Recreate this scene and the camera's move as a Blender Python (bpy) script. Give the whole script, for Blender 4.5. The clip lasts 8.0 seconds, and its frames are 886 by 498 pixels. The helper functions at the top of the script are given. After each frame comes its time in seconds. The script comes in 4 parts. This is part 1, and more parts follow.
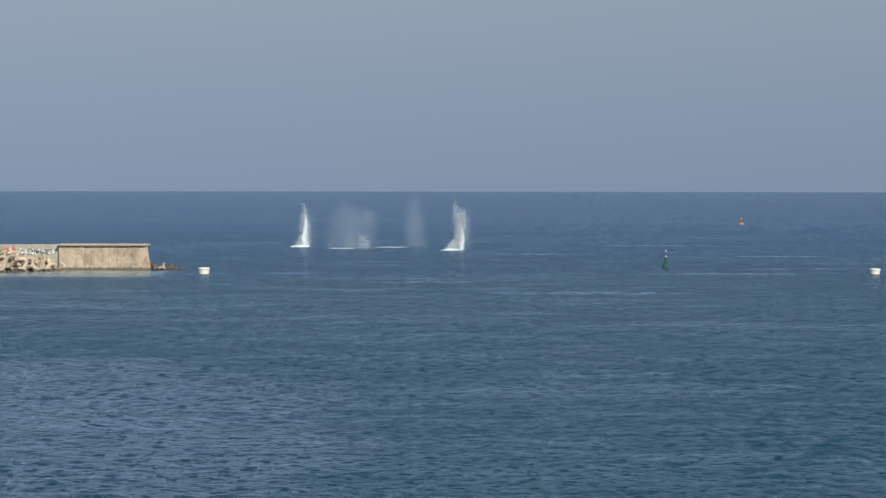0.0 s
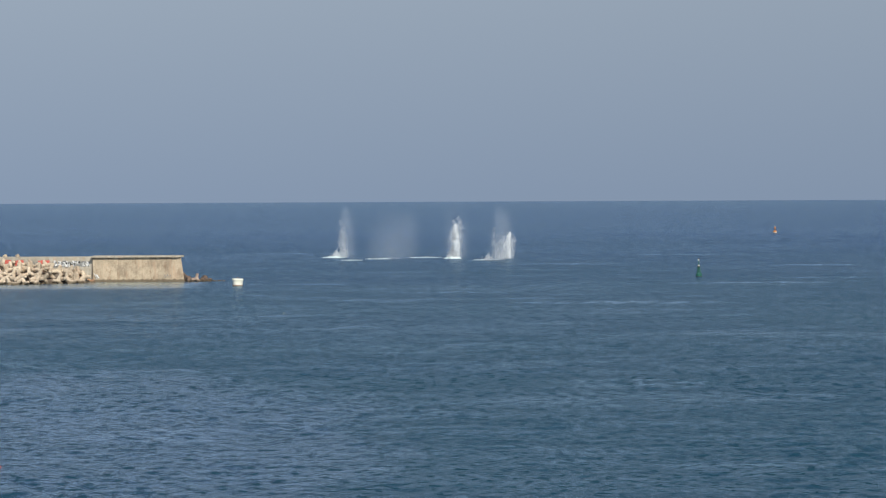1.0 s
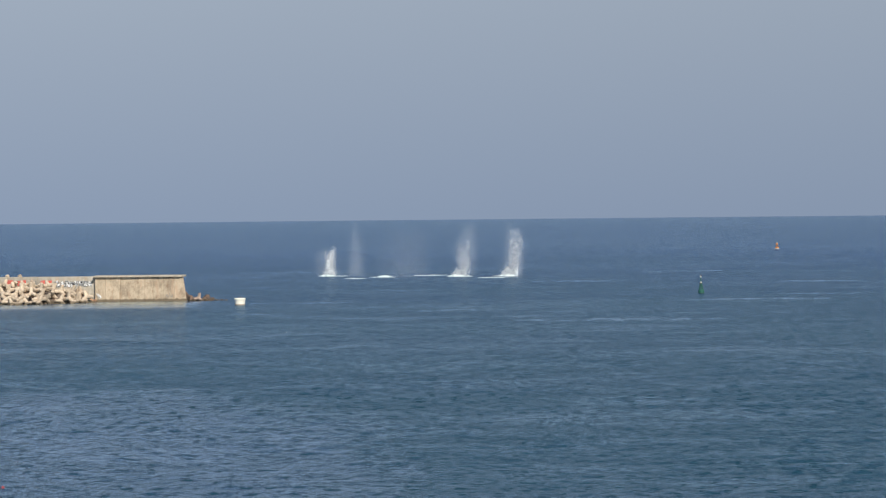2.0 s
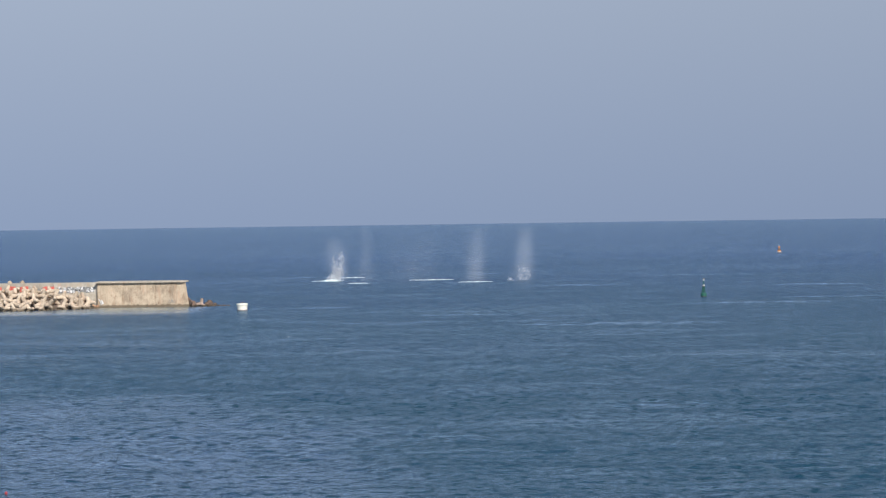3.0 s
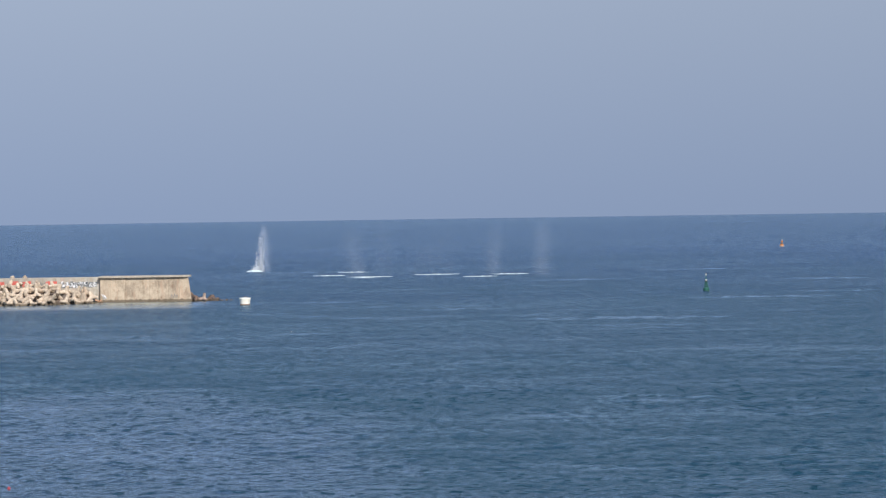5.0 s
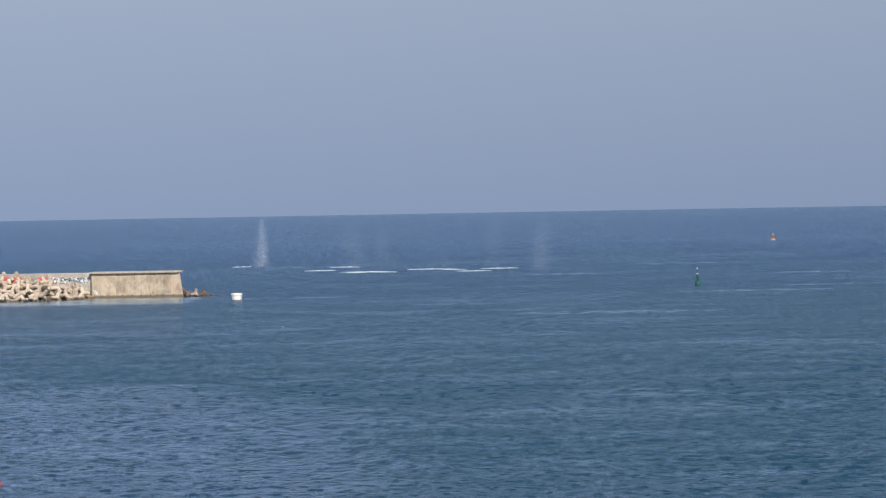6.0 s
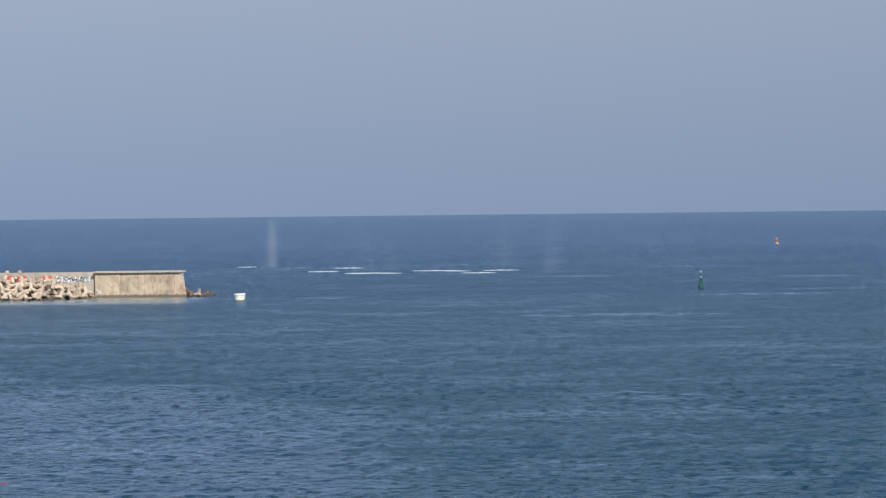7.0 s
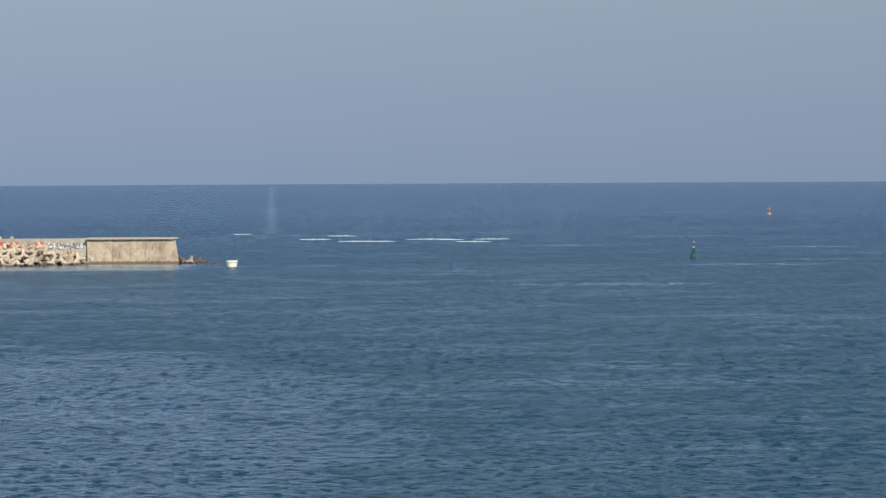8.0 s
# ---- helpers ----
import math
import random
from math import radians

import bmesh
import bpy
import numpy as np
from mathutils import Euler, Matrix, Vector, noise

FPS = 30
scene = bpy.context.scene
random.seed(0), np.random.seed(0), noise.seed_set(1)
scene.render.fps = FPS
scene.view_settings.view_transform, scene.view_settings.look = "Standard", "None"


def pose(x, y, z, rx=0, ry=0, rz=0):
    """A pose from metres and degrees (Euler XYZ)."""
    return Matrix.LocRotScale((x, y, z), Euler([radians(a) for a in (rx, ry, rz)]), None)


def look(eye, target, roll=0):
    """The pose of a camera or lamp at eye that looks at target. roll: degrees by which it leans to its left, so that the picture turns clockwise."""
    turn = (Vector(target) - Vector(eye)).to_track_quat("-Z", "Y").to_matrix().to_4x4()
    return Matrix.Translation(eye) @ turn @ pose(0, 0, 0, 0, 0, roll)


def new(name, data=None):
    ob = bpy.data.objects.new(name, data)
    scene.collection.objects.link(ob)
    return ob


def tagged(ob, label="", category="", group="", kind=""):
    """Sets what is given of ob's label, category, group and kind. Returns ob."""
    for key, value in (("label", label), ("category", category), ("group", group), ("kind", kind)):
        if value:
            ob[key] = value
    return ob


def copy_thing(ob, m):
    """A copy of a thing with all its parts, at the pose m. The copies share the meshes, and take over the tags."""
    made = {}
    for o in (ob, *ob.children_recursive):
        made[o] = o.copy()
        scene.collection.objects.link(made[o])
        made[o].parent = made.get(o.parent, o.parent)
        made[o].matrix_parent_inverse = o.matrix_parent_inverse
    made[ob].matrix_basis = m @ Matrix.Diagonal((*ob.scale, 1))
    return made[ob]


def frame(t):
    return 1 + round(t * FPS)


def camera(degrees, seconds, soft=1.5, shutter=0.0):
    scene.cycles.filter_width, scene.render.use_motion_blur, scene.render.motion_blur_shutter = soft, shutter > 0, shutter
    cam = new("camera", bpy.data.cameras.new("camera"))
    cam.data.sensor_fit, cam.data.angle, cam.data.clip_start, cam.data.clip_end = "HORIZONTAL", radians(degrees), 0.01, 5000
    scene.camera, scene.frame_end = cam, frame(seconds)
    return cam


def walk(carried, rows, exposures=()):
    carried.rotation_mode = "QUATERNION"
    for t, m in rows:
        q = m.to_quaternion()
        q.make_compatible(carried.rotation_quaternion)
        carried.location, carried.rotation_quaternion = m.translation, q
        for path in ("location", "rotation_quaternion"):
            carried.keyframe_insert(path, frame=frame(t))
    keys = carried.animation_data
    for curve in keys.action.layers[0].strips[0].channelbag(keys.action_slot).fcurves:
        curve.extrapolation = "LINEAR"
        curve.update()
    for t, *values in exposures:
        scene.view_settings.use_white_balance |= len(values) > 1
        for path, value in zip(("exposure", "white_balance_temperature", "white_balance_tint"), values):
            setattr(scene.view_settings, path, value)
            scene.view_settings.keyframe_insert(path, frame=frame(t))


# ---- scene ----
# ---- camera: stands still on a height above the harbour and is turned by hand ----
EYE = 16.0
cam = camera(22, 8.0, soft=1.3)
TURNS = [  # seconds, yaw, pitch, roll in degrees
    (0.0, -0.933, -1.630, 0.071),
    (0.1, -0.936, -1.642, 0.077),
    (0.2, -1.104, -1.507, 0.084),
    (0.3, -1.174, -1.243, 0.090),
    (0.4, -1.257, -0.923, 0.096),
    (0.5, -1.227, -0.821, 0.102),
    (0.6, -0.977, -0.774, 0.029),
    (0.7, -0.683, -0.823, -0.045),
    (0.8, -0.263, -1.055, -0.118),
    (0.9, -0.130, -1.231, -0.192),
    (1.0, -0.104, -1.375, -0.266),
    (1.1, -0.124, -1.396, -0.291),
    (1.2, -0.413, -1.330, -0.316),
    (1.3, -0.520, -1.277, -0.341),
    (1.4, -0.577, -1.216, -0.366),
    (1.5, -0.599, -1.102, -0.391),
    (1.6, -0.509, -0.965, -0.428),
    (1.7, -0.397, -0.925, -0.466),
    (1.8, -0.299, -0.932, -0.503),
    (1.9, -0.230, -0.930, -0.541),
    (2.0, -0.053, -0.923, -0.578),
    (2.1, -0.005, -0.954, -0.600),
    (2.2, -0.019, -1.013, -0.622),
    (3.3, 0.014, -0.763, -0.863),
    (3.4, 0.007, -0.765, -0.885),
    (3.5, -0.000, -0.781, -0.907),
    (3.6, 0.001, -0.821, -0.864),
    (3.8, 0.018, -0.862, -0.779),
    (4.0, 0.009, -0.873, -0.693),
    (4.2, 0.026, -0.879, -0.730),
    (4.5, 0.091, -0.869, -0.785),
    (4.7, 0.109, -0.900, -0.816),
    (5.8, -0.126, -1.047, -0.985),
    (6.0, -0.145, -1.083, -1.015),
    (6.2, -0.119, -1.075, -1.033),
    (6.5, -0.039, -1.022, -1.060),
    (6.8, -0.009, -1.017, -0.805),
    (7.0, -0.057, -1.040, -0.635),
    (7.2, -0.095, -1.127, -0.587),
    (7.4, -0.136, -1.205, -0.539),
    (7.5, -0.161, -1.223, -0.515),
    (7.6, -0.190, -1.349, -0.469),
    (7.8, -0.195, -1.582, -0.377),
    (8.0, -0.239, -1.833, -0.286),
]


def aim(yaw, pitch, roll):
    return pose(0, 0, EYE, 0, 0, yaw) @ pose(0, 0, 0, 90 + pitch) @ pose(0, 0, 0, 0, 0, roll)


walk(cam, [(t, aim(a, b, c)) for t, a, b, c in TURNS],
     exposures=[(0.0, -0.12, 6650, 5), (1.0, -0.06, 6700, 6), (2.2, 0.02, 6800, 9), (3.3, 0.10, 6400, 12), (4.7, 0.09, 6350, 12), (6.5, 0.03, 6400, 11), (7.2, 0.02, 6420, 10), (8.0, -0.01, 6600, 7)])

# ---- world and sun ----
SUN = Vector((0.42, -1.0, 0.95)).normalized()
world = bpy.data.worlds.new("sky")
scene.world = world
world.use_nodes = True
wn = world.node_tree
sky = wn.nodes.new("ShaderNodeTexSky")
sky.sky_type = "NISHITA"
sky.sun_disc = False
sky.sun_elevation = math.asin(SUN.z)
sky.sun_rotation = math.atan2(SUN.x, SUN.y)
sky.air_density, sky.dust_density, sky.ozone_density = 1.0, 1.5, 3.0
tint = wn.nodes.new("ShaderNodeMix")
tint.data_type, tint.blend_type = "RGBA", "MULTIPLY"
tint.inputs[0].default_value = 1.0
tint.inputs[7].default_value = (0.80, 0.86, 1.06, 1)
wn.links.new(sky.outputs[0], tint.inputs[6])
# summer haze: thick at the horizon, thinning with height, all round
SKY = 0.10
up = wn.nodes.new("ShaderNodeSeparateXYZ")
wn.links.new(wn.nodes.new("ShaderNodeTexCoord").outputs["Generated"], up.inputs[0])
low = wn.nodes.new("ShaderNodeValToRGB")
for e, (p, c) in zip((low.color_ramp.elements[0], low.color_ramp.elements[1]), ((0.0, (0.245, 0.318, 0.458)), (0.10, (0.330, 0.398, 0.510)))):
    e.position, e.color = p, (*[v / SKY for v in c], 1)
thin = wn.nodes.new("ShaderNodeMapRange")
thin.interpolation_type = "SMOOTHSTEP"
thin.inputs["From Min"].default_value, thin.inputs["From Max"].default_value = 0.05, 0.55
veil = wn.nodes.new("ShaderNodeMix")
veil.data_type = "RGBA"
wn.links.new(up.outputs[2], low.inputs[0])
wn.links.new(up.outputs[2], thin.inputs["Value"])
wn.links.new(thin.outputs[0], veil.inputs[0])
wn.links.new(low.outputs[0], veil.inputs[6])
wn.links.new(tint.outputs[2], veil.inputs[7])
aside = wn.nodes.new("ShaderNodeMapRange")
aside.inputs["From Min"].default_value, aside.inputs["From Max"].default_value = -1.0, 1.0
aside.inputs["To Min"].default_value, aside.inputs["To Max"].default_value = 1.2, 0.8
wn.links.new(up.outputs[0], aside.inputs["Value"])
dome = wn.nodes.new("ShaderNodeVectorMath")
dome.operation = "SCALE"
wn.links.new(veil.outputs[2], dome.inputs[0])
wn.links.new(aside.outputs[0], dome.inputs["Scale"])
wn.links.new(dome.outputs[0], wn.nodes["Background"].inputs[0])
wn.nodes["Background"].inputs[1].default_value = SKY

sun_data = bpy.data.lights.new("sun", "SUN")
sun_data.energy, sun_data.angle, sun_data.color = 4.5, radians(0.53), (1.0, 0.95, 0.88)
sun = new("sun", sun_data)
sun.matrix_world = look(SUN * 100, (0, 0, 0))


# ---- materials ----
def material(name):
    m = bpy.data.materials.new(name)
    m.use_nodes = True
    m.node_tree.nodes.clear()
    return m, m.node_tree.nodes, m.node_tree.links


def noise_node(nodes, links, vector, scale, detail=4.0, rough=0.55, stretch=(1, 1, 1), distortion=0.0):
    mp = nodes.new("ShaderNodeMapping")
    mp.inputs["Scale"].default_value = stretch
    links.new(vector, mp.inputs["Vector"])
    n = nodes.new("ShaderNodeTexNoise")
    n.inputs["Scale"].default_value, n.inputs["Detail"].default_value = scale, detail
    n.inputs["Roughness"].default_value, n.inputs["Distortion"].default_value = rough, distortion
    links.new(mp.outputs[0], n.inputs["Vector"])
    return n.outputs["Fac"]


def maths(nodes, links, op, a, b=None, clamp=False):
    n = nodes.new("ShaderNodeMath")
    n.operation, n.use_clamp = op, clamp
    for i, v in enumerate((a, b)):
        if v is None:
            continue
        if isinstance(v, (int, float)):
            n.inputs[i].default_value = v
        else:
            links.new(v, n.inputs[i])
    return n.outputs[0]


def mix_rgb(nodes, links, fac, a, b, blend="MIX"):
    n = nodes.new("ShaderNodeMix")
    n.data_type, n.blend_type = "RGBA", blend
    for sock, v in ((n.inputs[0], fac), (n.inputs[6], a), (n.inputs[7], b)):
        if isinstance(v, (int, float)):
            sock.default_value = v
        elif isinstance(v, tuple):
            sock.default_value = (*v, 1)
        else:
            links.new(v, sock)
    return n.outputs[2]


def step(nodes, links, value, lo, hi):
    n = nodes.new("ShaderNodeMapRange")
    n.interpolation_type = "SMOOTHSTEP"
    n.inputs["From Min"].default_value, n.inputs["From Max"].default_value = lo, hi
    links.new(value, n.inputs["Value"])
    return n.outputs[0]


def sea_material():
    m, nodes, links = material("sea_water")
    geo = nodes.new("ShaderNodeNewGeometry")
    local = nodes.new("ShaderNodeTexCoord").outputs["Object"]
    world_pos = geo.outputs["Position"]
    xyz = nodes.new("ShaderNodeSeparateXYZ")
    links.new(world_pos, xyz.inputs[0])
    # wind-ruffled patches, which lie still while the ripples run through them
    broad = noise_node(nodes, links, world_pos, 0.012, 3, 0.5, (0.55, 1.0, 1), 0.4)
    streak = noise_node(nodes, links, world_pos, 0.05, 5, 0.7, (0.5, 0.9, 1), 0.4)
    edge = noise_node(nodes, links, world_pos, 0.05, 5, 0.65, (1, 0.6, 1), 0.2)
    px = maths(nodes, links, "DIVIDE", maths(nodes, links, "ADD", xyz.outputs[0], 34.0), 31.0)
    py = maths(nodes, links, "DIVIDE", maths(nodes, links, "SUBTRACT", xyz.outputs[1], 138.0), 70.0)
    rr = maths(nodes, links, "ADD", maths(nodes, links, "MULTIPLY", px, px), maths(nodes, links, "MULTIPLY", py, py))
    rr = maths(nodes, links, "ADD", rr, maths(nodes, links, "MULTIPLY", maths(nodes, links, "SUBTRACT", edge, 0.5), 1.1))
    rr = maths(nodes, links, "ADD", rr, maths(nodes, links, "MULTIPLY", maths(nodes, links, "SUBTRACT", noise_node(nodes, links, world_pos, 0.35, 4, 0.7, (0.45, 0.8, 1), 0.3), 0.5), 0.9))
    patch = maths(nodes, links, "SUBTRACT", 1.0, step(nodes, links, rr, 0.66, 1.2))
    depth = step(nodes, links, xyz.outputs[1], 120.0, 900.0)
    ruffle = maths(nodes, links, "MULTIPLY", step(nodes, links, streak, 0.5, 0.75), maths(nodes, links, "SUBTRACT", 0.5, maths(nodes, links, "MULTIPLY", depth, 0.46)))
    ruffle = maths(nodes, links, "ADD", ruffle, maths(nodes, links, "MULTIPLY", step(nodes, links, broad, 0.4, 0.7), maths(nodes, links, "SUBTRACT", 0.2, maths(nodes, links, "MULTIPLY", depth, 0.15))))
    ruffle = maths(nodes, links, "ADD", ruffle, maths(nodes, links, "MULTIPLY", patch, 0.36))
    # lone cat's-paws and current lines with frayed edges
    fray = noise_node(nodes, links, world_pos, 0.3, 4, 0.7, (1.1, 0.6, 1), 0.3)
    for cx, cy, wx, wy, much in ((26, 335, 17, 6, 1.2), (57, 407, 16, 6, 0.9), (2, 372, 14, 5, 0.4), (-22, 408, 8, 4, 0.6), (17, 192, 9, 6, 0.5), (72, 430, 14, 5, 0.5), (30, 520, 16, 8, 0.5), (-34, 622, 26, 6, 0.4), (14, 640, 18, 6, 0.3), (66, 596, 20, 7, 0.4), (84, 505, 12, 6, 0.7)):
        ex = maths(nodes, links, "DIVIDE", maths(nodes, links, "SUBTRACT", xyz.outputs[0], float(cx)), float(wx))
        ey = maths(nodes, links, "DIVIDE", maths(nodes, links, "SUBTRACT", xyz.outputs[1], float(cy)), float(wy))
        e2 = maths(nodes, links, "ADD", maths(nodes, links, "MULTIPLY", ex, ex), maths(nodes, links, "MULTIPLY", ey, ey))
        e2 = maths(nodes, links, "ADD", e2, maths(nodes, links, "MULTIPLY", maths(nodes, links, "SUBTRACT", edge, 0.5), 1.8))
        e2 = maths(nodes, links, "ADD", e2, maths(nodes, links, "MULTIPLY", maths(nodes, links, "SUBTRACT", fray, 0.5), 3.2))
        paw = maths(nodes, links, "SUBTRACT", 1.0, step(nodes, links, e2, 0.2, 1.1))
        ruffle = maths(nodes, links, "ADD", ruffle, maths(nodes, links, "MULTIPLY", maths(nodes, links, "MULTIPLY", paw, step(nodes, links, fray, 0.44, 0.60)), much * 1.7))
    gust = noise_node(nodes, links, world_pos, 0.16, 4, 0.65, (0.4, 1.0, 1), 0.3)
    ruffle = maths(nodes, links, "ADD", ruffle, maths(nodes, links, "MULTIPLY", maths(nodes, links, "SUBTRACT", gust, 0.5), maths(nodes, links, "SUBTRACT", 0.7, maths(nodes, links, "MULTIPLY", depth, 0.5))), clamp=True)
    # sheltered, smoother water along the breakwater
    calm = maths(nodes, links, "MULTIPLY", step(nodes, links, xyz.outputs[1], 384.0, 399.0), maths(nodes, links, "SUBTRACT", 1.0, step(nodes, links, xyz.outputs[0], -47.0, -40.0)))
    calm = maths(nodes, links, "MULTIPLY", calm, maths(nodes, links, "SUBTRACT", 1.0, step(nodes, links, xyz.outputs[1], 426.0, 432.0)))
    # shallow teal water near the shore, deep blue out at sea; the far blue also has reflected high sky put into it
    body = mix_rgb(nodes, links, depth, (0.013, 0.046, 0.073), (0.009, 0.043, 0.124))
    clouding = noise_node(nodes, links, world_pos, 0.02, 3, 0.5, (0.5, 1, 1))
    body = mix_rgb(nodes, links, step(nodes, links, clouding, 0.3, 0.7), body, mix_rgb(nodes, links, 0.35, body, (0.014, 0.054, 0.074)))
    # ripples in three sizes
    n1 = noise_node(nodes, links, local, 0.9, 3, 0.6, (0.7, 1.0, 1), 0.3)
    n2 = noise_node(nodes, links, local, 2.6, 4, 0.65, (0.7, 1.0, 1), 0.2)
    height = maths(nodes, links, "ADD", maths(nodes, links, "MULTIPLY", n1, 0.8), maths(nodes, links, "MULTIPLY", n2, 0.42))
    height = maths(nodes, links, "MULTIPLY", height, maths(nodes, links, "SUBTRACT", 1.0, maths(nodes, links, "MULTIPLY", calm, 0.8)))
    bump = nodes.new("ShaderNodeBump")
    bump.inputs["Strength"].default_value = 1.0
    bump.inputs["Distance"].default_value = 0.30
    links.new(height, bump.inputs["Height"])
    dif = nodes.new("ShaderNodeBsdfDiffuse")
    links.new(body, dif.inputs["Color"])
    links.new(bump.outputs[0], dif.inputs["Normal"])
    glo = nodes.new("ShaderNodeBsdfGlossy")
    glo.inputs["Roughness"].default_value = 0.22
    # sky reflection coloured by hand: bluish overall, more lilac over the patch
    links.new(mix_rgb(nodes, links, patch, (0.83, 0.955, 1.0), (0.86, 0.945, 1.0)), glo.inputs["Color"])
    links.new(bump.outputs[0], glo.inputs["Normal"])
    mixs = nodes.new("ShaderNodeMixShader")
    fres = nodes.new("ShaderNodeFresnel")
    fres.inputs["IOR"].default_value = 1.33
    links.new(bump.outputs[0], fres.inputs["Normal"])
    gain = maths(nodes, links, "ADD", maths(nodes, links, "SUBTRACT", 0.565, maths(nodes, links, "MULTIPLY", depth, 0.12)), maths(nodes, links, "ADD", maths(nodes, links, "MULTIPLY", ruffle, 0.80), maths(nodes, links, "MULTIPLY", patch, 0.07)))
    # short dark troughs painted into the reflection strength, small close by and larger out at sea where only the long
    # chop is told apart
    far_off = nodes.new("ShaderNodeVectorMath")
    far_off.operation = "LENGTH"
    links.new(world_pos, far_off.inputs[0])
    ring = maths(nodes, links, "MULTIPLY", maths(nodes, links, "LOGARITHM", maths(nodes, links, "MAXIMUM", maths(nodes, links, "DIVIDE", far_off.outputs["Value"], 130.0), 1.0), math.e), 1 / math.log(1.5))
    chop_shade = None
    for i, (wide, shape) in enumerate(((0.74, 1.0), (0.84, 0.80), (1.08, 0.58), (1.42, 0.43), (2.1, 0.31), (3.4, 0.22), (5.6, 0.16), (9.0, 0.13))):
        cells = step(nodes, links, noise_node(nodes, links, local, 1 / wide, 2 if i < 3 else 3, 0.66, (0.8, shape, 1), 0.2), 0.36, 0.46)
        near_ring = maths(nodes, links, "SUBTRACT", 1.0, maths(nodes, links, "ABSOLUTE", maths(nodes, links, "SUBTRACT", maths(nodes, links, "MINIMUM", ring, 7.0), float(i))), clamp=True)
        share = maths(nodes, links, "MULTIPLY", cells, near_ring)
        chop_shade = share if chop_shade is None else maths(nodes, links, "ADD", chop_shade, share)
    # contrast of the painted troughs eases off with distance
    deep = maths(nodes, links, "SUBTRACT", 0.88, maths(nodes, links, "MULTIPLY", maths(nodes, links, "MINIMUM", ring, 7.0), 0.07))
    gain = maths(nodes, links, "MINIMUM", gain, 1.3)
    gain = maths(nodes, links, "MULTIPLY", gain, maths(nodes, links, "ADD", 1.0, maths(nodes, links, "MULTIPLY", deep, maths(nodes, links, "SUBTRACT", maths(nodes, links, "MULTIPLY", chop_shade, 1.34), 0.955))))
    # far haze put in as extra reflection strength, growing from 390 m outwards
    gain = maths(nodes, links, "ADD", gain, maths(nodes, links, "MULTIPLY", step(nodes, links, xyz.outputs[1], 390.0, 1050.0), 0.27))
    gain = maths(nodes, links, "ADD", gain, maths(nodes, links, "MULTIPLY", calm, 0.42))
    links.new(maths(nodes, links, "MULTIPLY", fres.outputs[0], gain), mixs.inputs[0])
    links.new(dif.outputs[0], mixs.inputs[1])
    links.new(glo.outputs[0], mixs.inputs[2])
    out = nodes.new("ShaderNodeOutputMaterial")
    links.new(mixs.outputs[0], out.inputs[0])
    return m


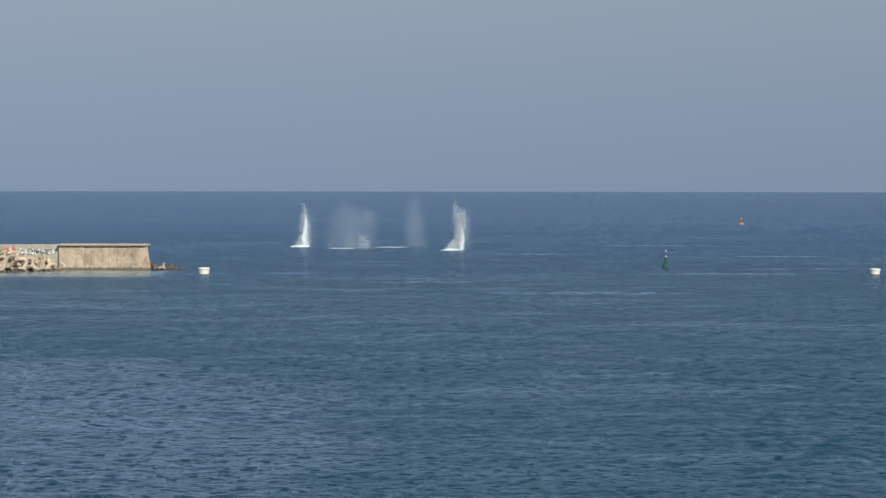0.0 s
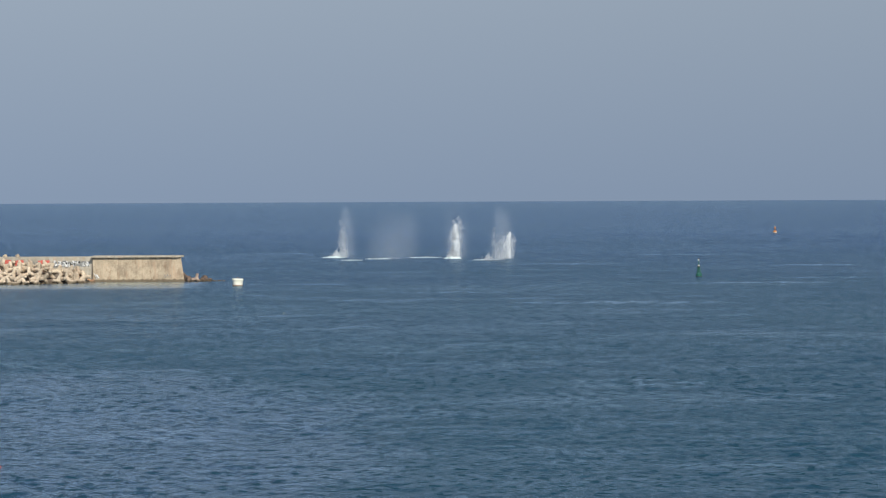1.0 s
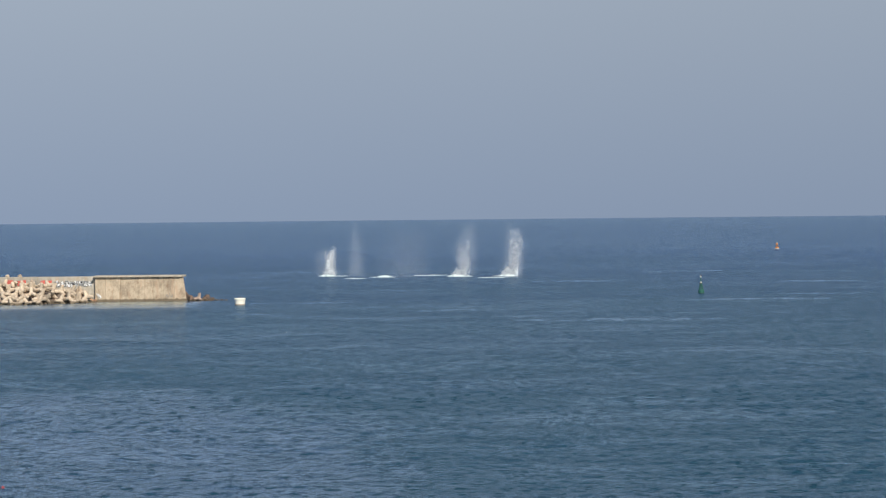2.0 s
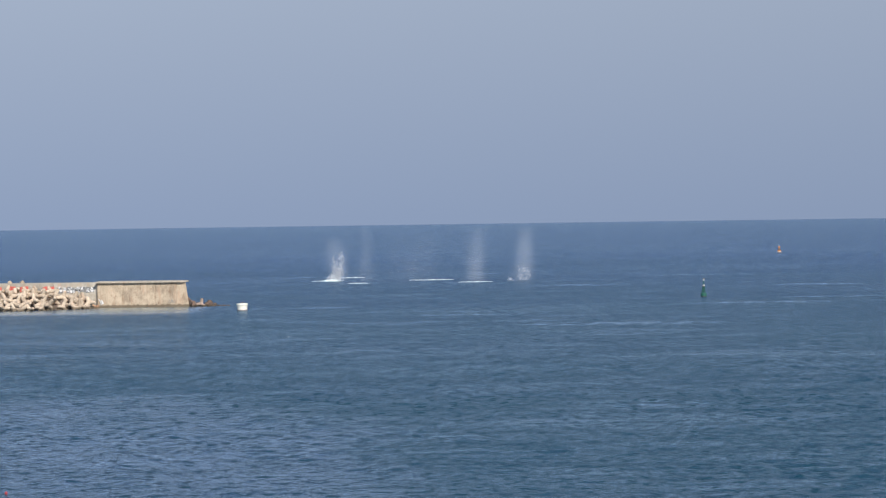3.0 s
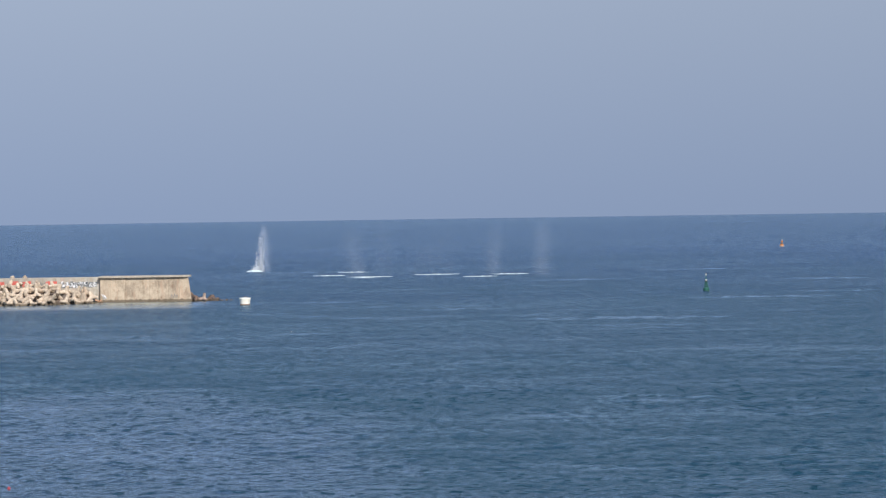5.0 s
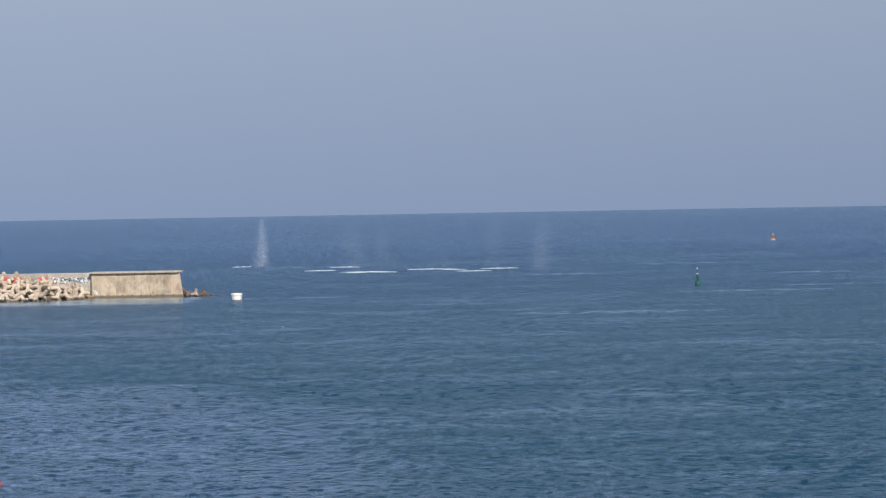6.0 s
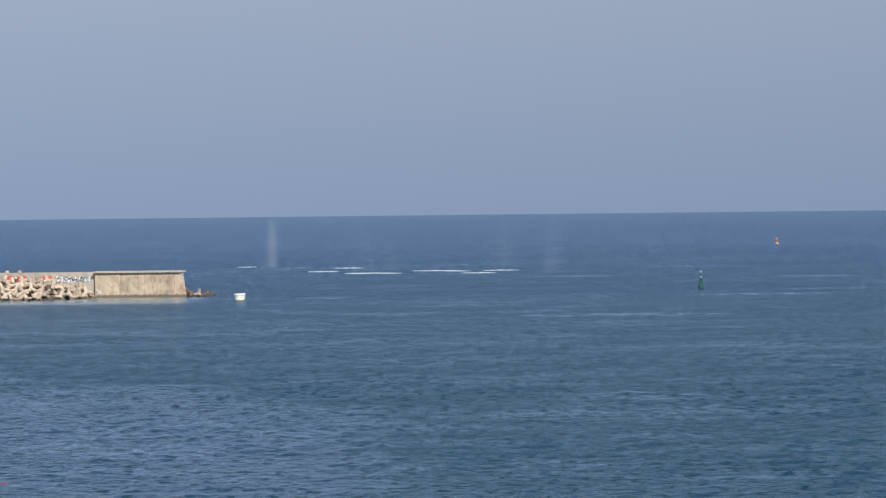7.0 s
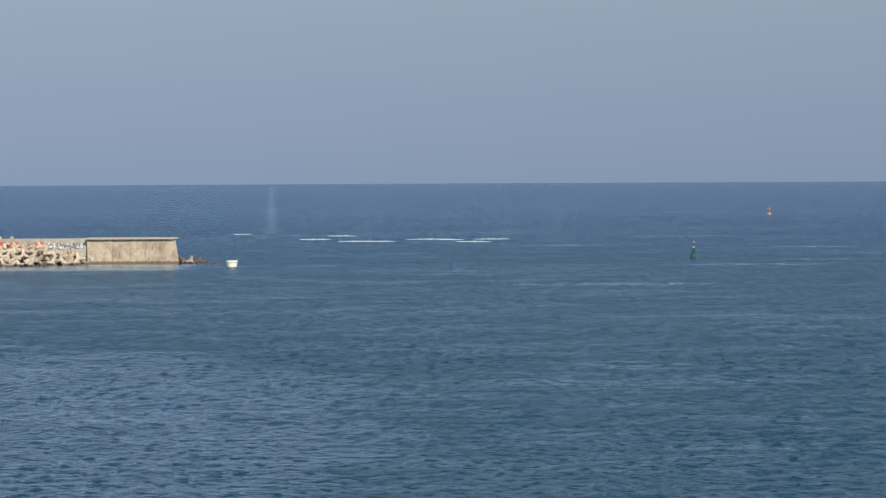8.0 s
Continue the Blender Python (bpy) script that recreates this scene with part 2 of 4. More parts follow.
def concrete_material(name, light, dark, stain, tide=0.5, vary=0.18):
    """Weathered concrete: cloudy grain, rust-brown runs down the face and a dark wet band at the waterline."""
    m, nodes, links = material(name)
    pos = nodes.new("ShaderNodeNewGeometry").outputs["Position"]
    rnd = nodes.new("ShaderNodeObjectInfo").outputs["Random"]
    xyz = nodes.new("ShaderNodeSeparateXYZ")
    links.new(pos, xyz.inputs[0])
    big = noise_node(nodes, links, pos, 0.55, 6, 0.6)
    fine = noise_node(nodes, links, pos, 5.0, 6, 0.7)
    runs = noise_node(nodes, links, pos, 1.3, 4, 0.6, (1.2, 1.2, 0.18))
    col = mix_rgb(nodes, links, step(nodes, links, big, 0.38, 0.62), light, dark)
    blotch = noise_node(nodes, links, pos, 1.5, 5, 0.7, (1, 1, 0.7), 0.6)
    col = mix_rgb(nodes, links, maths(nodes, links, "MULTIPLY", step(nodes, links, blotch, 0.52, 0.66), 0.45), col, tuple(min(0.8, c * 1.22) for c in light))
    col = mix_rgb(nodes, links, maths(nodes, links, "MULTIPLY", maths(nodes, links, "SUBTRACT", 1.0, step(nodes, links, blotch, 0.34, 0.45)), 0.5), col, stain)
    thin = noise_node(nodes, links, pos, 3.6, 4, 0.6, (1.2, 1.2, 0.12))
    col = mix_rgb(nodes, links, maths(nodes, links, "MULTIPLY", step(nodes, links, runs, 0.52, 0.68), 0.55), col, stain)
    col = mix_rgb(nodes, links, maths(nodes, links, "MULTIPLY", step(nodes, links, thin, 0.56, 0.70), 0.38), col, stain)
    rusty = noise_node(nodes, links, pos, 0.9, 5, 0.7, (1.3, 1.3, 0.22), 0.5)
    col = mix_rgb(nodes, links, maths(nodes, links, "MULTIPLY", step(nodes, links, rusty, 0.54, 0.64), 0.5), col, tuple(a * 0.55 + b * 0.45 for a, b in zip(light, (0.46, 0.20, 0.10))))
    mould = noise_node(nodes, links, pos, 2.2, 5, 0.75, (1, 1, 0.5), 0.8)
    col = mix_rgb(nodes, links, maths(nodes, links, "MULTIPLY", step(nodes, links, mould, 0.60, 0.70), 0.5), col, tuple(c * 0.5 for c in dark))
    col = mix_rgb(nodes, links, maths(nodes, links, "MULTIPLY", step(nodes, links, fine, 0.5, 0.72), 0.5), col, dark)
    shade = maths(nodes, links, "ADD", 1.0 - vary / 2, maths(nodes, links, "MULTIPLY", rnd, vary))
    grey = nodes.new("ShaderNodeCombineColor")
    for s in grey.inputs:
        links.new(shade, s)
    col = mix_rgb(nodes, links, 1.0, col, grey.outputs[0], "MULTIPLY")
    wet = maths(nodes, links, "ADD", xyz.outputs[2], maths(nodes, links, "MULTIPLY", maths(nodes, links, "SUBTRACT", runs, 0.5), 0.8))
    wet = maths(nodes, links, "SUBTRACT", 1.0, step(nodes, links, wet, tide * 0.5, tide))
    col = mix_rgb(nodes, links, maths(nodes, links, "MULTIPLY", wet, 0.85), col, (0.10, 0.075, 0.045))
    b = nodes.new("ShaderNodeBump")
    b.inputs["Strength"].default_value, b.inputs["Distance"].default_value = 0.7, 0.06
    links.new(maths(nodes, links, "ADD", big, fine), b.inputs["Height"])
    p = nodes.new("ShaderNodeBsdfPrincipled")
    p.inputs["Roughness"].default_value = 0.9
    links.new(col, p.inputs["Base Color"])
    links.new(b.outputs[0], p.inputs["Normal"])
    out = nodes.new("ShaderNodeOutputMaterial")
    links.new(p.outputs[0], out.inputs[0])
    return m


def paint_material(name, color, worn, rough=0.45, amount=0.35, scale=2.5):
    """Paint on steel, plastic or concrete, with worn and dirty spots."""
    m, nodes, links = material(name)
    pos = nodes.new("ShaderNodeTexCoord").outputs["Object"]
    spots = noise_node(nodes, links, pos, scale, 6, 0.65)
    grime = noise_node(nodes, links, pos, scale * 4, 4, 0.6, (1, 1, 0.3))
    col = mix_rgb(nodes, links, maths(nodes, links, "MULTIPLY", step(nodes, links, spots, 0.5, 0.7), amount), color, worn)
    col = mix_rgb(nodes, links, maths(nodes, links, "MULTIPLY", step(nodes, links, grime, 0.5, 0.8), amount * 0.6), col, worn)
    p = nodes.new("ShaderNodeBsdfPrincipled")
    p.inputs["Roughness"].default_value = rough
    links.new(col, p.inputs["Base Color"])
    b = nodes.new("ShaderNodeBump")
    b.inputs["Strength"].default_value, b.inputs["Distance"].default_value = 0.3, 0.02
    links.new(spots, b.inputs["Height"])
    links.new(b.outputs[0], p.inputs["Normal"])
    out = nodes.new("ShaderNodeOutputMaterial")
    links.new(p.outputs[0], out.inputs[0])
    return m


def spray_material(name, color, through_light, clear=0.0):
    """Broken white water: drops that scatter light back and let some through; mist is partly clear."""
    m, nodes, links = material(name)
    dif, tra = nodes.new("ShaderNodeBsdfDiffuse"), nodes.new("ShaderNodeBsdfTranslucent")
    pos = nodes.new("ShaderNodeTexCoord").outputs["Object"]
    grain = noise_node(nodes, links, pos, 1.7, 4, 0.6)
    col = mix_rgb(nodes, links, grain, color, tuple(c * 0.9 for c in color))
    links.new(col, dif.inputs[0])
    links.new(col, tra.inputs[0])
    mixs = nodes.new("ShaderNodeMixShader")
    mixs.inputs[0].default_value = through_light
    links.new(dif.outputs[0], mixs.inputs[1])
    links.new(tra.outputs[0], mixs.inputs[2])
    out = nodes.new("ShaderNodeOutputMaterial")
    if clear:
        thin = nodes.new("ShaderNodeMixShader")
        thin.inputs[0].default_value = clear
        links.new(mixs.outputs[0], thin.inputs[1])
        links.new(nodes.new("ShaderNodeBsdfTransparent").outputs[0], thin.inputs[2])
        mixs = thin
    links.new(mixs.outputs[0], out.inputs[0])
    return m


SEA = sea_material()
CONCRETE = concrete_material("wall_concrete", (0.50, 0.405, 0.285), (0.31, 0.245, 0.17), (0.24, 0.14, 0.08), 0.6, 0.24)
CAP_CONCRETE = concrete_material("cap_concrete", (0.53, 0.46, 0.355), (0.40, 0.35, 0.27), (0.30, 0.25, 0.18))
OLD_CONCRETE = concrete_material("parapet_concrete", (0.47, 0.43, 0.35), (0.36, 0.33, 0.27), (0.36, 0.27, 0.17))
TETRA = concrete_material("tetrapod_concrete", (0.57, 0.47, 0.345), (0.43, 0.35, 0.255), (0.27, 0.19, 0.125), 0.6, 0.42)
ROCK = concrete_material("brown_rock", (0.18, 0.13, 0.098), (0.075, 0.058, 0.048), (0.10, 0.062, 0.045), 0.4)
BROWN_CONCRETE = concrete_material("brown_concrete", (0.47, 0.36, 0.28), (0.27, 0.20, 0.155), (0.17, 0.11, 0.08), 0.4)
RUSTY_ROCK = concrete_material("rusty_rock", (0.42, 0.25, 0.14), (0.26, 0.15, 0.09), (0.20, 0.10, 0.06), 0.4)
RUBBLE = concrete_material("rubble", (0.20, 0.16, 0.12), (0.12, 0.10, 0.08), (0.15, 0.10, 0.07), 0.6)
RED_SPRAY = paint_material("red_graffiti", (0.62, 0.13, 0.10), (0.45, 0.36, 0.28), 0.8, 0.5)
WHITE_SPRAY = paint_material("white_graffiti", (0.78, 0.78, 0.76), (0.5, 0.46, 0.4), 0.8, 0.4)
BLACK_SPRAY = paint_material("black_graffiti", (0.16, 0.17, 0.17), (0.36, 0.34, 0.3), 0.8, 0.7)
WHITE_PAINT = paint_material("white_buoy_paint", (0.86, 0.84, 0.70), (0.62, 0.54, 0.42), 0.5, 0.35)
RUST = paint_material("rusty_iron", (0.24, 0.15, 0.09), (0.12, 0.07, 0.05), 0.8, 0.6)
GREEN_PAINT = paint_material("green_buoy_paint", (0.012, 0.11, 0.075), (0.02, 0.07, 0.055), 0.6, 0.5)
YELLOW_PAINT = paint_material("yellow_buoy_paint", (0.56, 0.19, 0.02), (0.2, 0.1, 0.03), 0.5, 0.5)
DARK_IRON = paint_material("dark_iron", (0.05, 0.05, 0.05), (0.12, 0.08, 0.05), 0.6, 0.4)
LENS = paint_material("pale_lantern", (0.62, 0.63, 0.58), (0.45, 0.45, 0.38), 0.3, 0.4)
RED_PLASTIC = paint_material("red_plastic", (0.36, 0.035, 0.045), (0.22, 0.06, 0.05), 0.4, 0.3, 20)
PALE_PLASTIC = paint_material("pale_plastic", (0.82, 0.78, 0.62), (0.6, 0.5, 0.35), 0.4, 0.3, 20)
SPRAY = spray_material("spray", (0.93, 0.97, 1.0), 0.06, 0.35)
LOOSE_SPRAY = spray_material("loose_spray", (0.93, 0.97, 1.0), 0.06, 0.6)
WHITE_WATER = spray_material("white_water", (0.90, 0.94, 0.96), 0.1)
MIST = spray_material("mist", (0.84, 0.92, 1.0), 0.10, 0.84)
FOAM = spray_material("foam", (0.78, 0.89, 0.86), 0.1)


# ---- mesh helpers ----
def part(name, bm, mat, parent=None, label="", smooth=False):
    """Link a bmesh as one mesh object under a thing or part."""
    me = bpy.data.meshes.new(name)
    bm.to_mesh(me)
    bm.free()
    me.materials.append(mat)
    if smooth:
        me.polygons.foreach_set("use_smooth", [True] * len(me.polygons))
    ob = new(name, me)
    if parent:
        ob.parent = parent
    if label:
        tagged(ob, label)
    return ob


def array_mesh(name, verts, faces, mat, smooth=False):
    me = bpy.data.meshes.new(name)
    verts, faces = np.asarray(verts, np.float32), np.asarray(faces, np.int32)
    k = faces.shape[1]
    me.vertices.add(len(verts))
    me.vertices.foreach_set("co", verts.ravel())
    me.loops.add(faces.size)
    me.loops.foreach_set("vertex_index", faces.ravel())
    me.polygons.add(len(faces))
    me.polygons.foreach_set("loop_start", np.arange(0, faces.size, k, dtype=np.int32))
    if smooth:
        me.polygons.foreach_set("use_smooth", np.ones(len(faces), bool))
    me.update(calc_edges=True)
    me.validate()
    me.materials.append(mat)
    return me


def box(bm, x0, x1, y0, y1, z0, z1, bevel=0.0):
    m = Matrix.Translation(((x0 + x1) / 2, (y0 + y1) / 2, (z0 + z1) / 2)) @ Matrix.Diagonal((x1 - x0, y1 - y0, z1 - z0, 1))
    made = bmesh.ops.create_cube(bm, size=1, matrix=m)["verts"]
    if bevel:
        edges = {e for v in made for e in v.link_edges}
        bmesh.ops.bevel(bm, geom=list(edges), offset=bevel, segments=2, affect="EDGES", profile=0.6)
    return made


def turned(bm, profile, sides=32):
    """A closed body of revolution about z from (radius, height) pairs."""
    rings = []
    for r, z in profile:
        rings.append([bm.verts.new((r * math.cos(2 * math.pi * i / sides), r * math.sin(2 * math.pi * i / sides), z)) for i in range(sides)])
    for a, b in zip(rings, rings[1:]):
        for i in range(sides):
            j = (i + 1) % sides
            bm.faces.new((a[i], a[j], b[j], b[i]))
    bm.faces.new(list(reversed(rings[0])))
    bm.faces.new(rings[-1])


def rod(bm, a, b, r0, r1=None, sides=8):
    a, b = Vector(a), Vector(b)
    m = Matrix.Translation((a + b) / 2) @ (b - a).to_track_quat("Z", "Y").to_matrix().to_4x4()
    bmesh.ops.create_cone(bm, cap_ends=True, segments=sides, radius1=r0, radius2=r0 if r1 is None else r1, depth=(b - a).length, matrix=m)


def roughen(bm, amount, scale, seed):
    off = Vector((seed * 7.3, seed * 3.1, seed * 1.7))
    for v in bm.verts:
        v.co += noise.noise_vector(v.co * scale + off) * amount


# ---- the sea: one sheet to the horizon, finer in front of the shore ----
def build_sea():
    rng = np.random.default_rng(3)
    fine = np.radians(np.arange(-14.5, 14.501, 0.055))
    coarse = np.radians(np.arange(20.0, 345.0, 5.0))
    ang = np.concatenate([fine, coarse])
    near = 94.0 * 1.0017 ** np.arange(0, 600)
    mid = near[-1] * 1.003 ** np.arange(1, 210)
    far = mid[-1] * 1.0075 ** np.arange(1, 400)
    rad = np.concatenate([[0.02, 10.0, 25.0, 50.0, 70.0, 84.0], near, mid, far[far < 4880], [4900.0]])
    A, R = np.meshgrid(ang, rad)
    X, Y = R * np.sin(A), R * np.cos(A)
    X0, Y0, Z = X.copy(), Y.copy(), np.zeros_like(X)
    cell = R * np.where(R < near[-1], 0.0017, np.where(R < mid[-1], 0.003, 0.0075))
    # gusts make the chop uneven
    gust = 1 + 0.35 * np.sin(X0 * 0.11 + Y0 * 0.05 + 1.0) * np.sin(Y0 * 0.083 - X0 * 0.03) + 0.25 * np.sin(X0 * 0.31 + 2.0) * np.sin(Y0 * 0.27)
    # smooth water in the lee of the breakwater
    gust *= 1 - 0.9 * np.clip((-40 - X0) / 6, 0, 1) * np.clip((Y0 - 384) / 14, 0, 1) * np.clip((432 - Y0) / 6, 0, 1)
    for i in range(56):
        lam = 0.55 * 1.032 ** i * rng.uniform(0.95, 1.05)
        head = rng.normal(0.15, 0.7)
        k = 2 * np.pi / lam
        amp = 0.019 / k * gust * np.clip((lam / cell - 2.2) / 2.0, 0, 1)
        ph = k * (X0 * np.sin(head) + Y0 * np.cos(head)) + rng.uniform(0, 6.28)
        Z += amp * np.sin(ph)
        X += 0.7 * amp * np.cos(ph) * np.sin(head)
        Y += 0.7 * amp * np.cos(ph) * np.cos(head)
    inside = np.abs(A) < 0.2525
    X, Y, Z = np.where(inside, X, X0), np.where(inside, Y, Y0), np.where(inside, Z, 0)
    verts = np.stack([X, Y, Z], -1).reshape(-1, 3)
    n, m = len(rad), len(ang)
    i, j = np.meshgrid(np.arange(n - 1), np.arange(m), indexing="ij")
    j2 = (j + 1) % m
    faces = np.stack([i * m + j, (i + 1) * m + j, (i + 1) * m + j2, i * m + j2], -1).reshape(-1, 4)[:, ::-1]
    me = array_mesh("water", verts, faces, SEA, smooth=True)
    ob = new("water", me)
    return tagged(ob, "rippled dark blue sea reaching to the horizon", "water", kind="structure")


water = build_sea()

# ---- the breakwater ----
WALL_Y = 423.2


def build_head():
    """The massive concrete head of the breakwater: cast sections, a battered end and an overhanging cap."""
    head = tagged(new("breakwater_head"), "weathered beige concrete breakwater head rising from the sea", "breakwater", kind="structure")
    head.location = (-56, WALL_Y, 0)
    joints = [-8.3, -6.35, -3.6, -0.2, 2.5, 4.4, 6.5, 8.15]
    for i, (a, b) in enumerate(zip(joints, joints[1:])):
        bm = bmesh.new()
        made = box(bm, a + 0.008, b - 0.008, 0.0, 4.0, -2.5, 4.54)
        proud = (0.0, 0.05, -0.03, 0.03, 0.0, 0.06, 0.02)[i]
        for v in made:
            if v.co.y < 1:
                v.co.y -= proud + (0.35 if v.co.z < 0 else 0)
            if i == len(joints) - 2 and v.co.x > 7:
                v.co.x -= 1.1 if v.co.y > 1 else 0.0
                v.co.x += 0.95 if v.co.z < 0 else -0.03
        bmesh.ops.bevel(bm, geom=bm.edges[:], offset=0.03, segments=2, affect="EDGES")
        part("wall_section", bm, CONCRETE, head)
    bm = bmesh.new()
    box(bm, -8.28, 6.6, 0.3, 3.8, -2.4, 4.5)
    part("core", bm, OLD_CONCRETE, head)
    bm = bmesh.new()
    # its outer end is rounded off
    ring = [(-8.6, -0.5)] + [(-8.6 + 15.9 * q / 24, -0.5) for q in range(1, 24)] + [(7.3 + 1.2 * math.sin(q * math.pi / 12), 0.7 - 1.2 * math.cos(q * math.pi / 12)) for q in range(7)] + [(8.3, 3.4), (7.3, 4.4), (-8.6, 4.4)]
    low_ring, top_ring = ([bm.verts.new((x, y, z)) for x, y in ring] for z in (4.56, 4.82))
    for q in range(len(ring)):
        r = (q + 1) % len(ring)
        bm.faces.new((low_ring[q], low_ring[r], top_ring[r], top_ring[q]))
    bm.faces.new(top_ring)
    bm.faces.new(list(reversed(low_ring)))
    for v in bm.verts:
        v.co.z += 0.03 * noise.noise(v.co * 0.7)
        v.co.y += 0.06 * noise.noise(v.co * 0.5 + Vector((9, 0, 0)))
    bmesh.ops.bevel(bm, geom=[e for e in bm.edges if e.calc_face_angle(0) > 1.0], offset=0.05, segments=2, affect="EDGES")
    part("cap", bm, CAP_CONCRETE, head, "grey overhanging concrete cap")
    rng = random.Random(2)
    strokes("white_scribble", WHITE_SPRAY, head, [(-7.75 + 0.16 * q, 0.95 + rng.uniform(-0.2, 0.2), 0.14, rng.uniform(0.4, 0.9), -28) for q in range(4)], "faded white sprayed scribble").location.y = -0.30
    strokes("dark_scribble", BLACK_SPRAY, head, [(5.0 + 0.22 * q, 1.05 + rng.uniform(-0.1, 0.1), 0.07, rng.uniform(0.5, 0.8), rng.uniform(-20, 20)) for q in range(6)], "faded dark sprayed scribble").location.y = -0.32
    return head


def strokes(name, mat, parent, bars, label):
    """Plain paint strokes on the parapet's face: (x, z, width, height, lean)."""
    bm = bmesh.new()
    for x, z, w, h, lean in bars:
        s = math.tan(radians(lean)) * h / 2
        vs = [bm.verts.new((x + dx + (s if dz > 0 else -s), y, z + dz)) for y in (-0.006, 0.001) for dx, dz in ((-w / 2, -h / 2), (w / 2, -h / 2), (w / 2, h / 2), (-w / 2, h / 2))]
        for f in ((0, 1, 2, 3), (4, 7, 6, 5), (0, 4, 5, 1), (1, 5, 6, 2), (2, 6, 7, 3), (3, 7, 4, 0)):
            bm.faces.new([vs[q] for q in f])
    return part(name, bm, mat, parent, label)


def build_parapet():
    """The long wall that joins the head, behind the tetrapods, with sprayed paint on its face."""
    rng = random.Random(5)
    wall = tagged(new("parapet_wall"), "grey concrete breakwater wall sprayed with graffiti", "wall", kind="structure")
    wall.location = (-64.4, WALL_Y + 0.75, 0)
    edge = 0.0
    for i in range(11):
        length = 8.2
        bm = bmesh.new()
        box(bm, edge - length + 0.03, edge - 0.02, rng.uniform(-0.02, 0.02), 3.4, -2.0, 4.64 + rng.uniform(-0.05, 0.05), 0.06)
        part("wall_section", bm, OLD_CONCRETE, wall)
        edge -= length
    bm = bmesh.new()
    box(bm, edge, -0.05, 0.1, 3.3, -2.0, 4.4)
    part("core", bm, RUBBLE, wall)
    # unreadable lettering as plain bars, white with black outlines, and red blots
    white, black, red = [], [], []
    x = -7.0
    while x < -0.5:
        w = rng.uniform(0.6, 0.95)
        black.append((x, 3.35 + rng.uniform(-0.1, 0.1), w * 0.95, rng.uniform(0.85, 1.2), rng.uniform(-14, 14)))
        for q in range(4):
            white.append((x + rng.uniform(-0.32, 0.32) * w, 3.38 + rng.uniform(-0.38, 0.38), rng.uniform(0.14, 0.42), rng.uniform(0.16, 0.62), rng.uniform(-40, 40)))
        x += w
    for cx, n in ((-18.6, 5), (-15.2, 5), (-13.4, 4), (-8.9, 5), (-22.5, 5)):
        for q in range(n):
            red.append((cx + (q - n / 2) * 0.42, 3.62 + rng.uniform(-0.15, 0.15), rng.uniform(0.3, 0.55), rng.uniform(0.6, 1.05), rng.uniform(-20, 20)))
    for q in range(6):
        black.append((-12.3 + 0.36 * q, 3.4 + rng.uniform(-0.1, 0.1), 0.16, rng.uniform(0.5, 0.9), rng.uniform(-25, 25)))
    shift = -0.026
    for nm, mt, bars, lb in (("dark_backing", BLACK_SPRAY, black, "dark grey sprayed backing strokes"), ("white_lettering", WHITE_SPRAY, white, "white sprayed bars of lettering"), ("red_lettering", RED_SPRAY, red, "red sprayed blots of lettering")):
        g = strokes(nm, mt, wall, bars, lb)
        g.location.y = shift
        shift -= 0.008
    return wall


def tetrapod_mesh(seed):
    bm = bmesh.new()
    r2 = math.sqrt(2)
    legs = [Vector((0, 0, 1)), Vector((2 * r2 / 3, 0, -1 / 3)), Vector((-r2 / 3, math.sqrt(6) / 3, -1 / 3)), Vector((-r2 / 3, -math.sqrt(6) / 3, -1 / 3))]
    for d in legs:
        m = d.to_track_quat("Z", "Y").to_matrix().to_4x4()
        rings = []
        for r, z in ((0.44, -0.1), (0.385, 0.36), (0.29, 1.12), (0.21, 1.24), (0.0, 1.25)):
            if r == 0:
                tip = bm.verts.new(m @ Vector((0, 0, z)))
                for q in range(10):
                    bm.faces.new((rings[-1][q], rings[-1][(q + 1) % 10], tip))
                break
            ring = [bm.verts.new(m @ Vector((r * math.cos(q * math.pi / 5), r * math.sin(q * math.pi / 5), z))) for q in range(10)]
            if rings:
                for q in range(10):
                    bm.faces.new((rings[-1][q], rings[-1][(q + 1) % 10], ring[(q + 1) % 10], ring[q]))
            else:
                bm.faces.new(list(reversed(ring)))
            rings.append(ring)
    roughen(bm, 0.05, 1.6, seed)
    return bm


